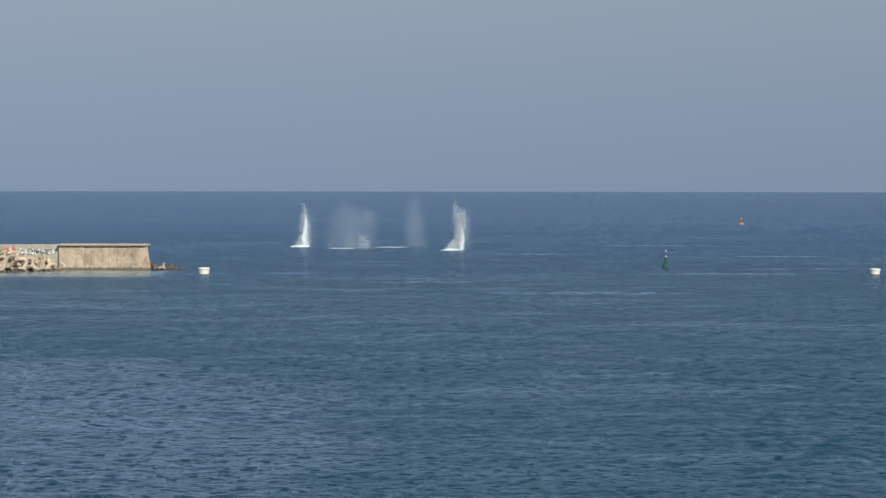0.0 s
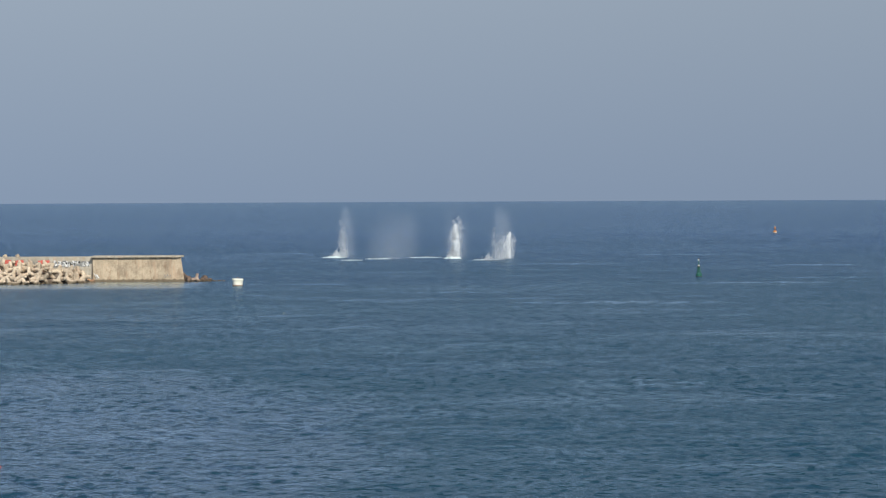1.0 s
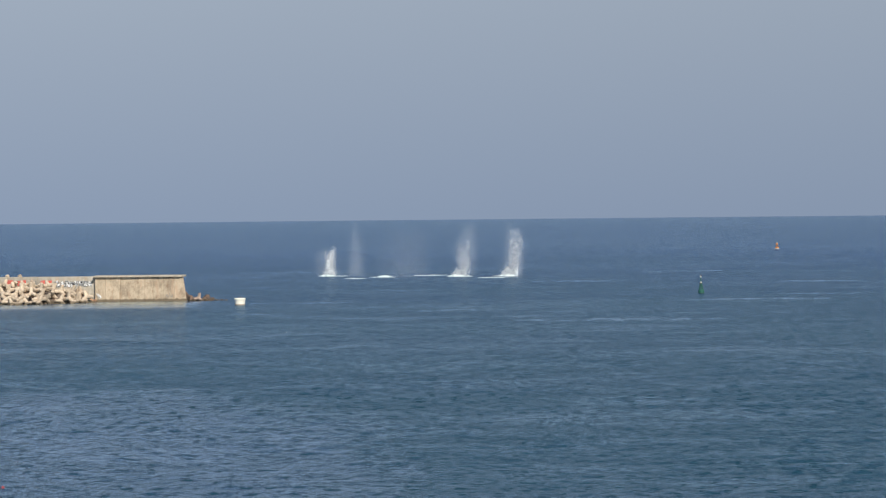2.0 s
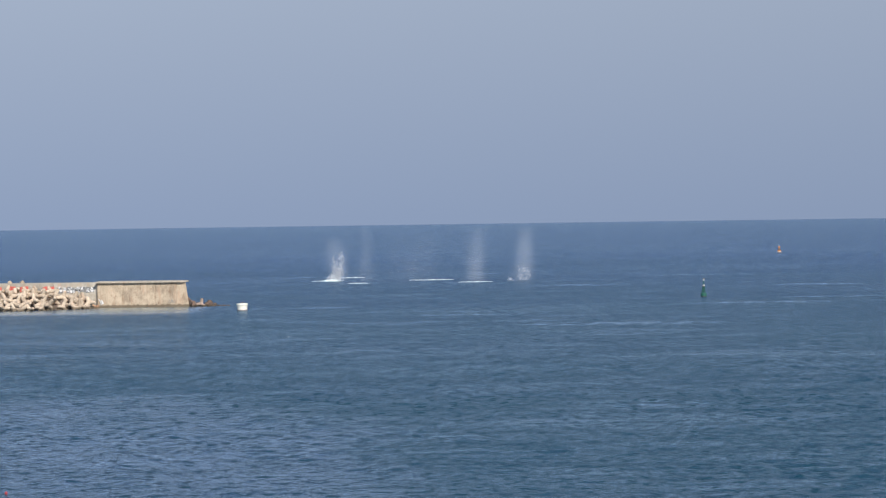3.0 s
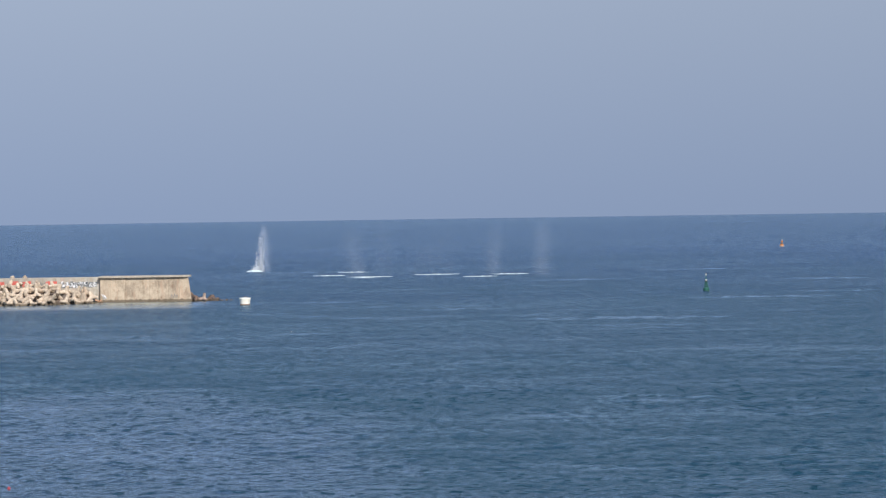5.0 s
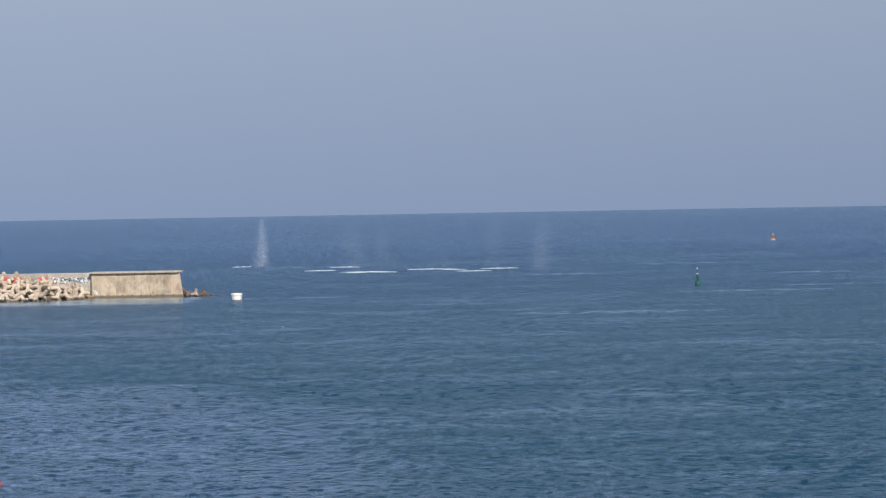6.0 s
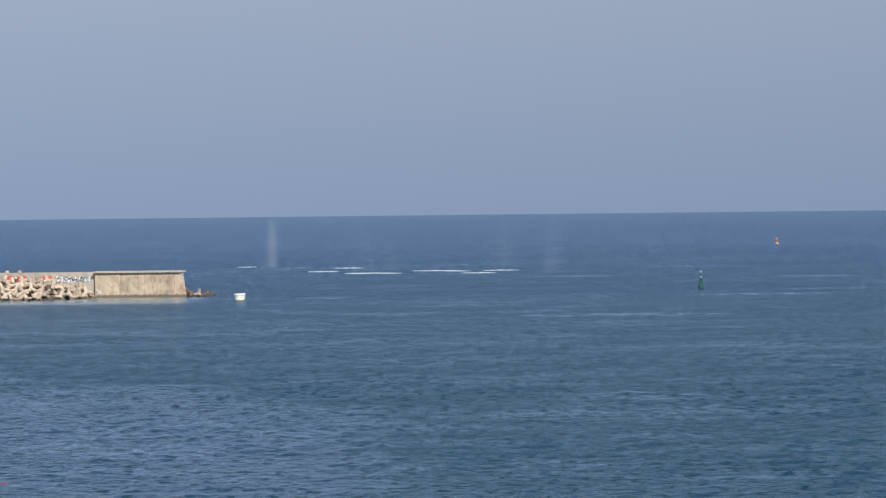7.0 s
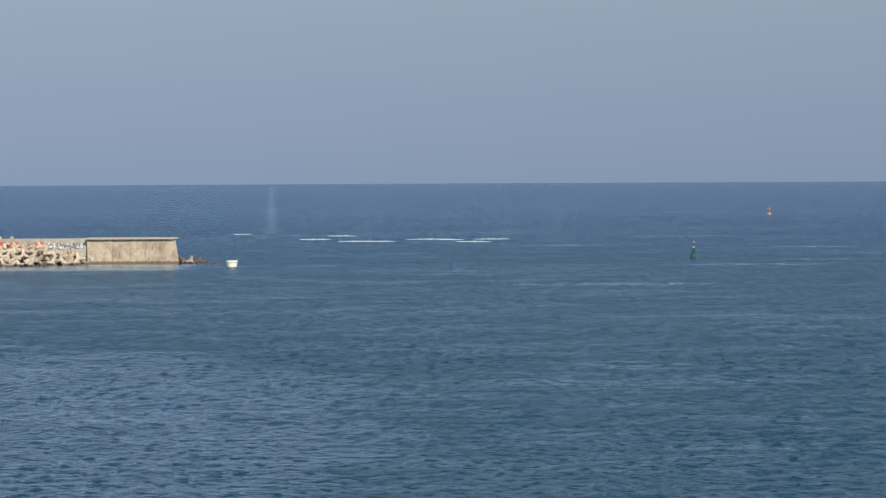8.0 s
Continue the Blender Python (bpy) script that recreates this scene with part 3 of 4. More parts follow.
def build_tetrapods():
    rng = random.Random(11)
    first = part("tetrapod", tetrapod_mesh(1), TETRA)
    tagged(first, "sandy weathered concrete tetrapod piled against the breakwater wall", "tetrapod", "tetrapods along the wall")
    spots = []
    for row, (dy, z) in enumerate(((-11.4, 0.1), (-9.4, 0.85), (-7.2, 1.6), (-5.0, 2.3), (-3.0, 2.6), (-1.6, 2.8))):
        x = -65.7 - (0.9 if row % 2 else 0) - (0 if row < 4 else (row - 3) * 3.0)
        while x > -100:
            near_end = max(0.0, 1 - (-65 - x) / 9)
            if rng.random() > 0.10:
                spots.append((x + rng.uniform(-0.3, 0.3), WALL_Y + 0.5 + dy * (1 - 0.55 * near_end) + rng.uniform(-0.4, 0.4), z * (1 - 0.26 * near_end) + (0.04 * row if x < -71 else -0.05 * row) + rng.uniform(-0.3, 0.35)))
            x -= rng.uniform(1.45, 2.0)
    spots += [(-65.5, 420.9, 0.5), (-66.6, 420.2, 0.5), (-66.2, 422.2, 1.3), (-67.4, 421.6, 1.5), (-68.6, 419.6, 0.3)]
    for i, (x, y, z) in enumerate(spots):
        m = pose(x, y, z, rng.uniform(0, 360), rng.uniform(0, 360), rng.uniform(0, 360))
        if i == 0:
            first.matrix_basis = m
        else:
            copy_thing(first, m)
    # a rubble slope under them
    bm = bmesh.new()
    n = 60
    rows = []
    for k, (dy, z) in enumerate(((-14.0, -2.5), (-11.0, -0.9), (-7.0, 0.5), (-3.5, 1.6), (0.4, 2.2))):
        rows.append([bm.verts.new((-66.2 - 36 * q / n, WALL_Y + 0.5 + dy * (0.62 if q < 6 else 1) + rng.uniform(-0.4, 0.4), z + (rng.uniform(-0.25, 0.25) if 0 < k < 4 else 0))) for q in range(n + 1)])
    base = [bm.verts.new((v.co.x, v.co.y, -3.0)) for v in rows[-1]]
    rows.append(base)
    for a, b in zip(rows, rows[1:]):
        for q in range(n):
            bm.faces.new((a[q], b[q], b[q + 1], a[q + 1]))
    tagged(part("rubble_slope", bm, RUBBLE), "dark rubble slope under the tetrapods", "rubble", kind="structure")
    # one unit that rolled to the end of the head
    lone = part("tetrapod", tetrapod_mesh(4), BROWN_CONCRETE)
    lone.matrix_basis = pose(-45.1, 423.6, 0.5, 9, 6, 75) @ Matrix.Scale(0.8, 4)
    tagged(lone, "brown-stained concrete tetrapod among rocks at the end of the wall", "tetrapod")


def boulder(seed, size, at, label):
    bm = bmesh.new()
    bmesh.ops.create_icosphere(bm, subdivisions=3, radius=1.0)
    roughen(bm, 0.55, 1.2, seed)
    roughen(bm, 0.2, 3.2, seed + 3)
    for v in bm.verts:
        v.co = Vector((v.co.x * size[0], v.co.y * size[1], v.co.z * size[2]))
    ob = part("boulder", bm, ROCK)
    ob.matrix_basis = pose(*at, 0, 0, seed * 37)
    return tagged(ob, label, "rock", "rocks at the end of the breakwater")


build_head()
build_parapet()
build_tetrapods()
for seed, size, at in ((1, (0.55, 0.6, 0.7), (-46.5, 423.5, 0.3)), (2, (0.5, 0.6, 0.5), (-45.9, 423.9, 0.15)), (3, (0.6, 0.5, 0.5), (-44.2, 424.6, 0.2)), (4, (0.5, 0.5, 0.42), (-43.5, 425.0, 0.2)),
                       (5, (0.45, 0.5, 0.36), (-42.8, 424.8, 0.1)), (6, (0.5, 0.4, 0.22), (-41.9, 425.0, 0.0)), (7, (0.7, 0.6, 0.7), (-44.0, 427.4, 0.3)), (8, (0.4, 0.4, 0.3), (-42.9, 426.6, 0.15)),
                       (9, (0.35, 0.3, 0.2), (-41.0, 425.4, 0.0)), (10, (0.45, 0.4, 0.35), (-46.0, 426.3, 0.3)), (15, (0.3, 0.3, 0.14), (-40.2, 425.1, 0.0)),
                       (16, (0.5, 0.6, 1.15), (-47.5, 424.6, 0.45)), (17, (0.5, 0.5, 0.75), (-46.9, 424.2, 0.3))):
    boulder(seed, size, at, "low brown wet boulder awash beyond the wall")
for seed, x in ((21, -78.6), (22, -80.9), (23, -85.5)):
    tagged(boulder(seed, (0.42, 0.4, 0.36), (x, WALL_Y + 1.8, 4.8), "x"), "pale concrete lump lying on top of the wall", "rubble", "lumps on the wall").data.materials[0] = TETRA
for seed, size, at in ((11, (0.7, 0.6, 0.5), (-64.9, 421.8, 0.1)), (12, (0.6, 0.5, 0.5), (-64.2, 421.9, 0.05)), (13, (0.8, 0.7, 0.7), (-65.8, 421.2, 0.3))):
    boulder(seed, size, at, "rust-brown boulder wedged at the foot of the wall").data.materials[0] = RUSTY_ROCK


# ---- buoys ----
def mooring_buoy(at, width, height, label):
    """A white tub-shaped mooring buoy with a rolled rim and an iron ring."""
    ob = tagged(new("mooring_buoy"), label, "buoy", "white mooring buoys")
    r = width / 2
    bm = bmesh.new()
    turned(bm, [(r * 0.6, -0.7), (r * 0.78, -0.5), (r * 0.84, 0.0), (r * 0.88, height * 0.55), (r * 0.93, height * 0.8), (r * 0.9, height * 0.86)])
    drum = part("drum", bm, WHITE_PAINT, ob)
    bm = bmesh.new()
    turned(bm, [(r * 0.9, height * 0.72), (r, height * 0.78), (r * 1.0, height * 0.92), (r * 0.94, height), (r * 0.3, height * 1.02)])
    rim = part("rim", bm, WHITE_PAINT, ob)
    bm = bmesh.new()
    for q in range(10):
        a, b = q * math.pi / 10, (q + 1) * math.pi / 10
        rod(bm, (0.22 * math.cos(a), 0, height + 0.22 * math.sin(a)), (0.22 * math.cos(b), 0, height + 0.22 * math.sin(b)), 0.035)
    part("mooring_ring", bm, RUST, rim, "rusty iron ring")
    bm = bmesh.new()
    turned(bm, [(r * 0.83, -0.2), (r * 0.865, -0.18), (r * 0.87, 0.1), (r * 0.84, 0.14)])
    part("waterline_band", bm, RUST, drum, "brown weed-stained waterline band")
    ob.location = at
    return ob


def green_buoy():
    ob = tagged(new("channel_buoy"), "green steel channel marker buoy with lantern tower", "buoy")
    bm = bmesh.new()
    turned(bm, [(0.5, -0.5), (0.56, -0.3), (0.58, 0.5), (0.55, 0.62), (0.36, 0.68)])
    hull = part("hull", bm, GREEN_PAINT, ob)
    bm = bmesh.new()
    turned(bm, [(0.58, -0.12), (0.61, -0.1), (0.61, 0.06), (0.58, 0.08)])
    part("waterline_band", bm, DARK_IRON, hull, "dark weed-stained waterline band")
    for i in range(4):
        a = math.pi / 4 + i * math.pi / 2
        bm = bmesh.new()
        rod(bm, (0.46 * math.cos(a), 0.46 * math.sin(a), 0.62), (0.2 * math.cos(a), 0.2 * math.sin(a), 2.0), 0.055, 0.045)
        part("tower_leg", bm, GREEN_PAINT, ob)
    for zz, ww in ((1.05, 0.38), (1.5, 0.30)):
        bm = bmesh.new()
        for q in range(4):
            a, b = math.pi / 4 + q * math.pi / 2, math.pi / 4 + (q + 1) * math.pi / 2
            rod(bm, (ww * math.cos(a), ww * math.sin(a), zz), (ww * math.cos(b), ww * math.sin(b), zz), 0.045)
        part("brace", bm, GREEN_PAINT, ob)
    bm = bmesh.new()
    turned(bm, [(0.12, 0.68), (0.1, 1.9), (0.09, 1.95)], 12)
    part("daymark", bm, GREEN_PAINT, ob)
    bm = bmesh.new()
    turned(bm, [(0.26, 1.84), (0.3, 1.88), (0.3, 2.0), (0.26, 2.03)], 16)
    platform = part("platform", bm, DARK_IRON, ob, "dark iron platform")
    bm = bmesh.new()
    turned(bm, [(0.16, 2.02), (0.19, 2.05), (0.19, 2.13), (0.1, 2.25)], 16)
    part("reflector_band", bm, LENS, platform, "pale reflective band")
    bm = bmesh.new()
    turned(bm, [(0.085, 2.24), (0.075, 2.6), (0.06, 3.0)], 12)
    mast = part("mast", bm, GREEN_PAINT, ob)
    bm = bmesh.new()
    turned(bm, [(0.06, 3.0), (0.12, 3.04), (0.13, 3.28), (0.1, 3.34)], 16)
    part("lantern", bm, LENS, mast, "pale glass lantern")
    bm = bmesh.new()
    turned(bm, [(0.14, 3.34), (0.17, 3.37), (0.12, 3.46), (0.03, 3.5)], 16)
    part("lantern_cap", bm, DARK_IRON, mast, "dark lantern cap")
    ob.location = (49.9, 437.3, 0.0)
    return ob


def yellow_buoy():
    ob = tagged(new("marker_buoy"), "yellow special marker buoy far out on the sea", "buoy")
    bm = bmesh.new()
    turned(bm, [(0.6, -0.5), (0.8, -0.1), (0.8, 0.55), (0.66, 0.8), (0.3, 0.9)])
    hull = part("hull", bm, YELLOW_PAINT, ob)
    bm = bmesh.new()
    turned(bm, [(0.80, 0.06), (0.84, 0.1), (0.84, 0.28), (0.80, 0.32)])
    part("fender_band", bm, LENS, hull, "pale reflective band")
    for i in range(4):
        a = math.pi / 4 + i * math.pi / 2
        bm = bmesh.new()
        rod(bm, (0.46 * math.cos(a), 0.46 * math.sin(a), 0.86), (0.24 * math.cos(a), 0.24 * math.sin(a), 1.7), 0.07, 0.06)
        part("tower_leg", bm, RUST, ob)
    bm = bmesh.new()
    turned(bm, [(0.2, 0.88), (0.16, 1.6), (0.14, 1.62)], 12)
    part("battery_case", bm, DARK_IRON, ob, "dark iron battery case")
    bm = bmesh.new()
    turned(bm, [(0.26, 1.64), (0.36, 1.7), (0.36, 2.2), (0.26, 2.32)], 16)
    mark = part("top_mark", bm, YELLOW_PAINT, ob)
    bm = bmesh.new()
    turned(bm, [(0.14, 2.32), (0.18, 2.36), (0.18, 2.6), (0.1, 2.68)], 12)
    part("lantern", bm, LENS, mark, "pale glass lantern")
    bm = bmesh.new()
    turned(bm, [(0.055, 2.66), (0.045, 3.3), (0.02, 3.7)], 8)
    part("mast", bm, DARK_IRON, mark, "thin dark mast")
    ob.location = (134.3, 910.4, 0.0)
    return ob


def small_float(at, r, mat, label):
    ob = tagged(new("float"), label, "float")
    bm = bmesh.new()
    turned(bm, [(r * 0.3, -r * 0.9), (r * 0.8, -r * 0.55), (r, 0.0), (r * 0.85, r * 0.55), (r * 0.35, r * 0.95), (r * 0.2, r * 1.0)], 20)
    part("ball", bm, mat, ob)
    bm = bmesh.new()
    turned(bm, [(r * 0.24, r * 0.9), (r * 0.2, r * 1.3), (r * 0.1, r * 1.36)], 10)
    part("neck", bm, mat, ob)
    ob.location = at
    return ob


buoy_a = mooring_buoy((-35.6, 402.6, 0), 2.05, 1.22, "clean white tub-shaped mooring buoy off the breakwater")
buoy_b = mooring_buoy((83.1, 402.3, 0), 1.95, 1.10, "white mooring buoy with a brown-stained top")
buoy_c = green_buoy()
buoy_d = yellow_buoy()
float_a = small_float((-21.0, 308.0, 0.02), 0.055, PALE_PLASTIC, "small pale net float on the water")
float_b = small_float((-25.95, 134.1, 0.04), 0.095, RED_PLASTIC, "small red net float on the water")


# ---- splashes: rigid clouds of drops that are thrown up, drift and fall back ----
def drops_mesh(name, seed, count, outline, tall, width, size, stretch, mat, clots, fine, heap=1.3):
    """Drops gathered in clots inside an outline of (share of the height, sideways shift, half width) in metres."""
    rng = np.random.default_rng(seed)
    hs, cs, ws = (np.array(c, float) for c in zip(*outline))
    # clots sit more thickly where the spout is wide and towards its foot
    u = rng.beta(1.0, heap, clots * 6)
    u = u[rng.random(len(u)) < (np.interp(u, hs, ws) / ws.max()) ** 0.5]
    u = np.resize(u, clots)
    half = np.interp(u, hs, ws) * width
    r, a = np.sqrt(rng.random(clots)), rng.uniform(0, 6.283, clots)
    cx, cy = np.interp(u, hs, cs) + half * r * np.cos(a), half * r * np.sin(a) * 0.8
    cz = u * tall
    reach = fine * (0.35 + 0.65 * np.minimum(1.0, half)) * rng.uniform(0.4, 1.3, clots)
    share = reach ** 1.3 * rng.uniform(0.4, 1.6, clots)
    k = rng.choice(clots, count, p=share / share.sum())
    spread = np.minimum(reach[k], 0.1 + half[k] * 0.6)
    x = cx[k] + rng.normal(0, 1, count) * spread
    y = cy[k] + rng.normal(0, 1, count) * spread
    z = np.abs(cz[k] + rng.normal(0, 1, count) * reach[k] * 1.5)
    top = tall * (0.98 + 0.10 * rng.random(count))
    z = np.where(z > top, top - rng.random(count) * tall * 0.5, z)
    s = size * rng.uniform(0.5, 1.5, count)
    tet = np.array([(1, 0, -0.5), (-0.5, 0.87, -0.5), (-0.5, -0.87, -0.5), (0, 0, 1.0)])
    a = rng.uniform(0, 6.283, count)
    ca, sa = np.cos(a)[:, None], np.sin(a)[:, None]
    v = np.stack([(ca * tet[None, :, 0] - sa * tet[None, :, 1]) * s[:, None] + x[:, None],
                  (sa * tet[None, :, 0] + ca * tet[None, :, 1]) * s[:, None] + y[:, None],
                  tet[None, :, 2] * (s * stretch)[:, None] + z[:, None]], -1).reshape(-1, 3)
    t = np.array([(0, 2, 1), (0, 1, 3), (1, 2, 3), (2, 0, 3)])
    faces = (np.arange(count)[:, None, None] * 4 + t[None]).reshape(-1, 3)
    return array_mesh(name, v, faces, mat)


MIST_SHAPES = {  # veils that open out in another form than their spout
    "forked": ((0, 0.6, 0.8), (0.3, 0.4, 1.2), (0.7, -0.4, 1.9), (1, -0.9, 1.6)),
    "leaning": ((0, 0.2, 1.1), (0.4, 0.4, 1.2), (0.8, 0.6, 1.2), (1, 0.8, 0.8)),
}


def column_mesh(name, seed, outline, share, height, width, mat):
    """The unbroken white water in the middle of a fresh spout: a lumpy, tapering column with a torn top."""
    hs, cs, ws = (np.array(c, float) for c in zip(*outline))
    bm = bmesh.new()
    n, sides, rings = 34, 14, []
    for i in range(n):
        u = i / (n - 1)
        h = u * share
        r = max(0.03, float(np.interp(h, hs, ws)) * width * (1 - 0.45 * u) * min(1.0, (1.04 - u) * 5))
        x = float(np.interp(h, hs, cs)) + 0.35 * r * math.sin(7 * u + seed)
        rings.append([bm.verts.new((x + r * math.cos(2 * math.pi * q / sides), r * math.sin(2 * math.pi * q / sides), h * height)) for q in range(sides)])
    for lower, upper in zip(rings, rings[1:]):
        for q in range(sides):
            bm.faces.new((lower[q], lower[(q + 1) % sides], upper[(q + 1) % sides], upper[q]))
    bm.faces.new(rings[-1])
    bm.faces.new(list(reversed(rings[0])))
    for v in bm.verts:
        u = v.co.z / (share * height)
        at = Vector((v.co.x * 1.5, v.co.y * 1.5, v.co.z * 0.7)) + Vector((seed * 5.1, 0, 0))
        v.co += noise.noise_vector(at) * 0.42 * width + noise.noise_vector(at * 2.7) * 0.2 * width
        # the rim of the top is torn into points
        v.co.z += max(0.0, u - 0.75) * 5.0 * noise.noise(Vector((v.co.x * 2.2, v.co.y * 2.2, seed)))
        v.co.z = min(max(v.co.z, 0.0), share * height * 1.08)
    me = bpy.data.meshes.new(name)
    bm.to_mesh(me)
    bm.free()
    me.materials.append(mat)
    me.polygons.foreach_set("use_smooth", [True] * len(me.polygons))
    return me


OUTLINES = {  # share of the height, sideways shift, half width
    "pointed": ((0, -0.1, 1.7), (0.06, 0.1, 1.6), (0.15, 0.4, 1.2), (0.5, 0.6, 1.1), (0.75, 0.5, 0.85), (0.86, 0.4, 0.5), (1, 0.2, 0.1)),
    "shouldered": ((0, 0, 1.8), (0.06, 0.1, 1.7), (0.15, 0.5, 1.4), (0.3, 0.9, 1.2), (0.6, 1.2, 1.3), (0.8, 1.0, 1.3), (0.84, 0.5, 0.9), (0.9, 0.0, 0.4), (1, -0.2, 0.1)),
    "ragged": ((0, -0.3, 1.4), (0.08, 0.0, 0.85), (0.3, 0.2, 1.1), (0.6, 0.2, 1.6), (0.76, 0.3, 1.6), (0.82, 0.9, 0.9), (0.9, 1.2, 0.5), (1, 1.4, 0.12)),
    "leaning": ((0, -0.4, 1.6), (0.1, 0.0, 1.2), (0.5, 0.7, 1.25), (0.85, 1.2, 1.5), (0.93, 1.3, 1.3), (1, 0.8, 0.7)),
    "forked": ((0, -0.1, 1.5), (0.08, -0.1, 1.0), (0.4, 0.2, 1.0), (0.62, 0.5, 1.2), (0.75, 1.0, 0.8), (0.88, 1.3, 0.5), (1, 1.5, 0.12)),
    "slender": ((0, -0.1, 1.7), (0.05, 0.0, 1.4), (0.12, 0.2, 0.8), (0.45, 0.3, 0.66), (0.7, 0.35, 0.5), (0.9, 0.35, 0.34), (1, 0.35, 0.12)),
    "veil": ((0, 0, 3.0), (0.3, 0.2, 3.2), (0.7, 0.8, 3.3), (0.9, 1.0, 2.6), (1, 1.2, 1.2)),
    "wisp": ((0, 0, 2.0), (0.5, -0.2, 2.1), (0.85, -0.4, 1.9), (1, -0.5, 1.0)),
}
TONGUES = {  # a second arm beside the spout: its outline and its share of the height
    "forked": (((0, 0, 0.6), (0.5, -0.25, 0.6), (0.8, -0.6, 0.4), (1, -0.8, 0.1)), 0.83),
    "slender": (((0, 0, 0.4), (0.6, -0.5, 0.4), (0.85, -0.9, 0.4), (1, -1.0, 0.2)), 0.56),
    "leaning": (((0, 0, 0.6), (0.6, 0.0, 0.7), (0.85, -0.1, 0.4), (1, -0.3, 0.1)), 1.02),
    "shouldered": (((0, 0.6, 0.5), (0.6, 1.9, 0.6), (0.9, 2.1, 0.4), (1, 2.1, 0.1)), 0.84),
}
SKIRT = ((0, 0, 1.7), (0.3, 0.05, 1.25), (0.6, 0.1, 0.7), (1, 0.1, 0.15))

SPLASHES = [  # x, y, start, height, outline, label
    (-26.7, 581.3, -0.75, 13.6, "pointed", "tall white water spout thrown up from the sea"),
    (-18.4, 566.3, -1.6, 11.6, "veil", "wide fading veil of spray over the sea"),
    (-12.4, 566.4, -1.0, 11.4, "veil", "broad fading spout of spray over the sea"),
    (-0.8, 577.0, -2.2, 12.4, "wisp", "thin old veil of mist over the sea"),
    (11.3, 552.5, -0.95, 13.6, "shouldered", "tall white water spout with a ragged tip"),
    (3.6, 568.9, 0.34, 13.4, "ragged", "ragged white water spout rising from foam"),
    (16.4, 566.8, 0.72, 12.6, "leaning", "leaning white water spout rising from the sea"),
    (-28.8, 581.5, 1.47, 10.8, "forked", "forked white water spout rising from foam"),
    (-53.4, 634.8, 3.36, 15.0, "slender", "slender white water spout beyond the breakwater"),
]


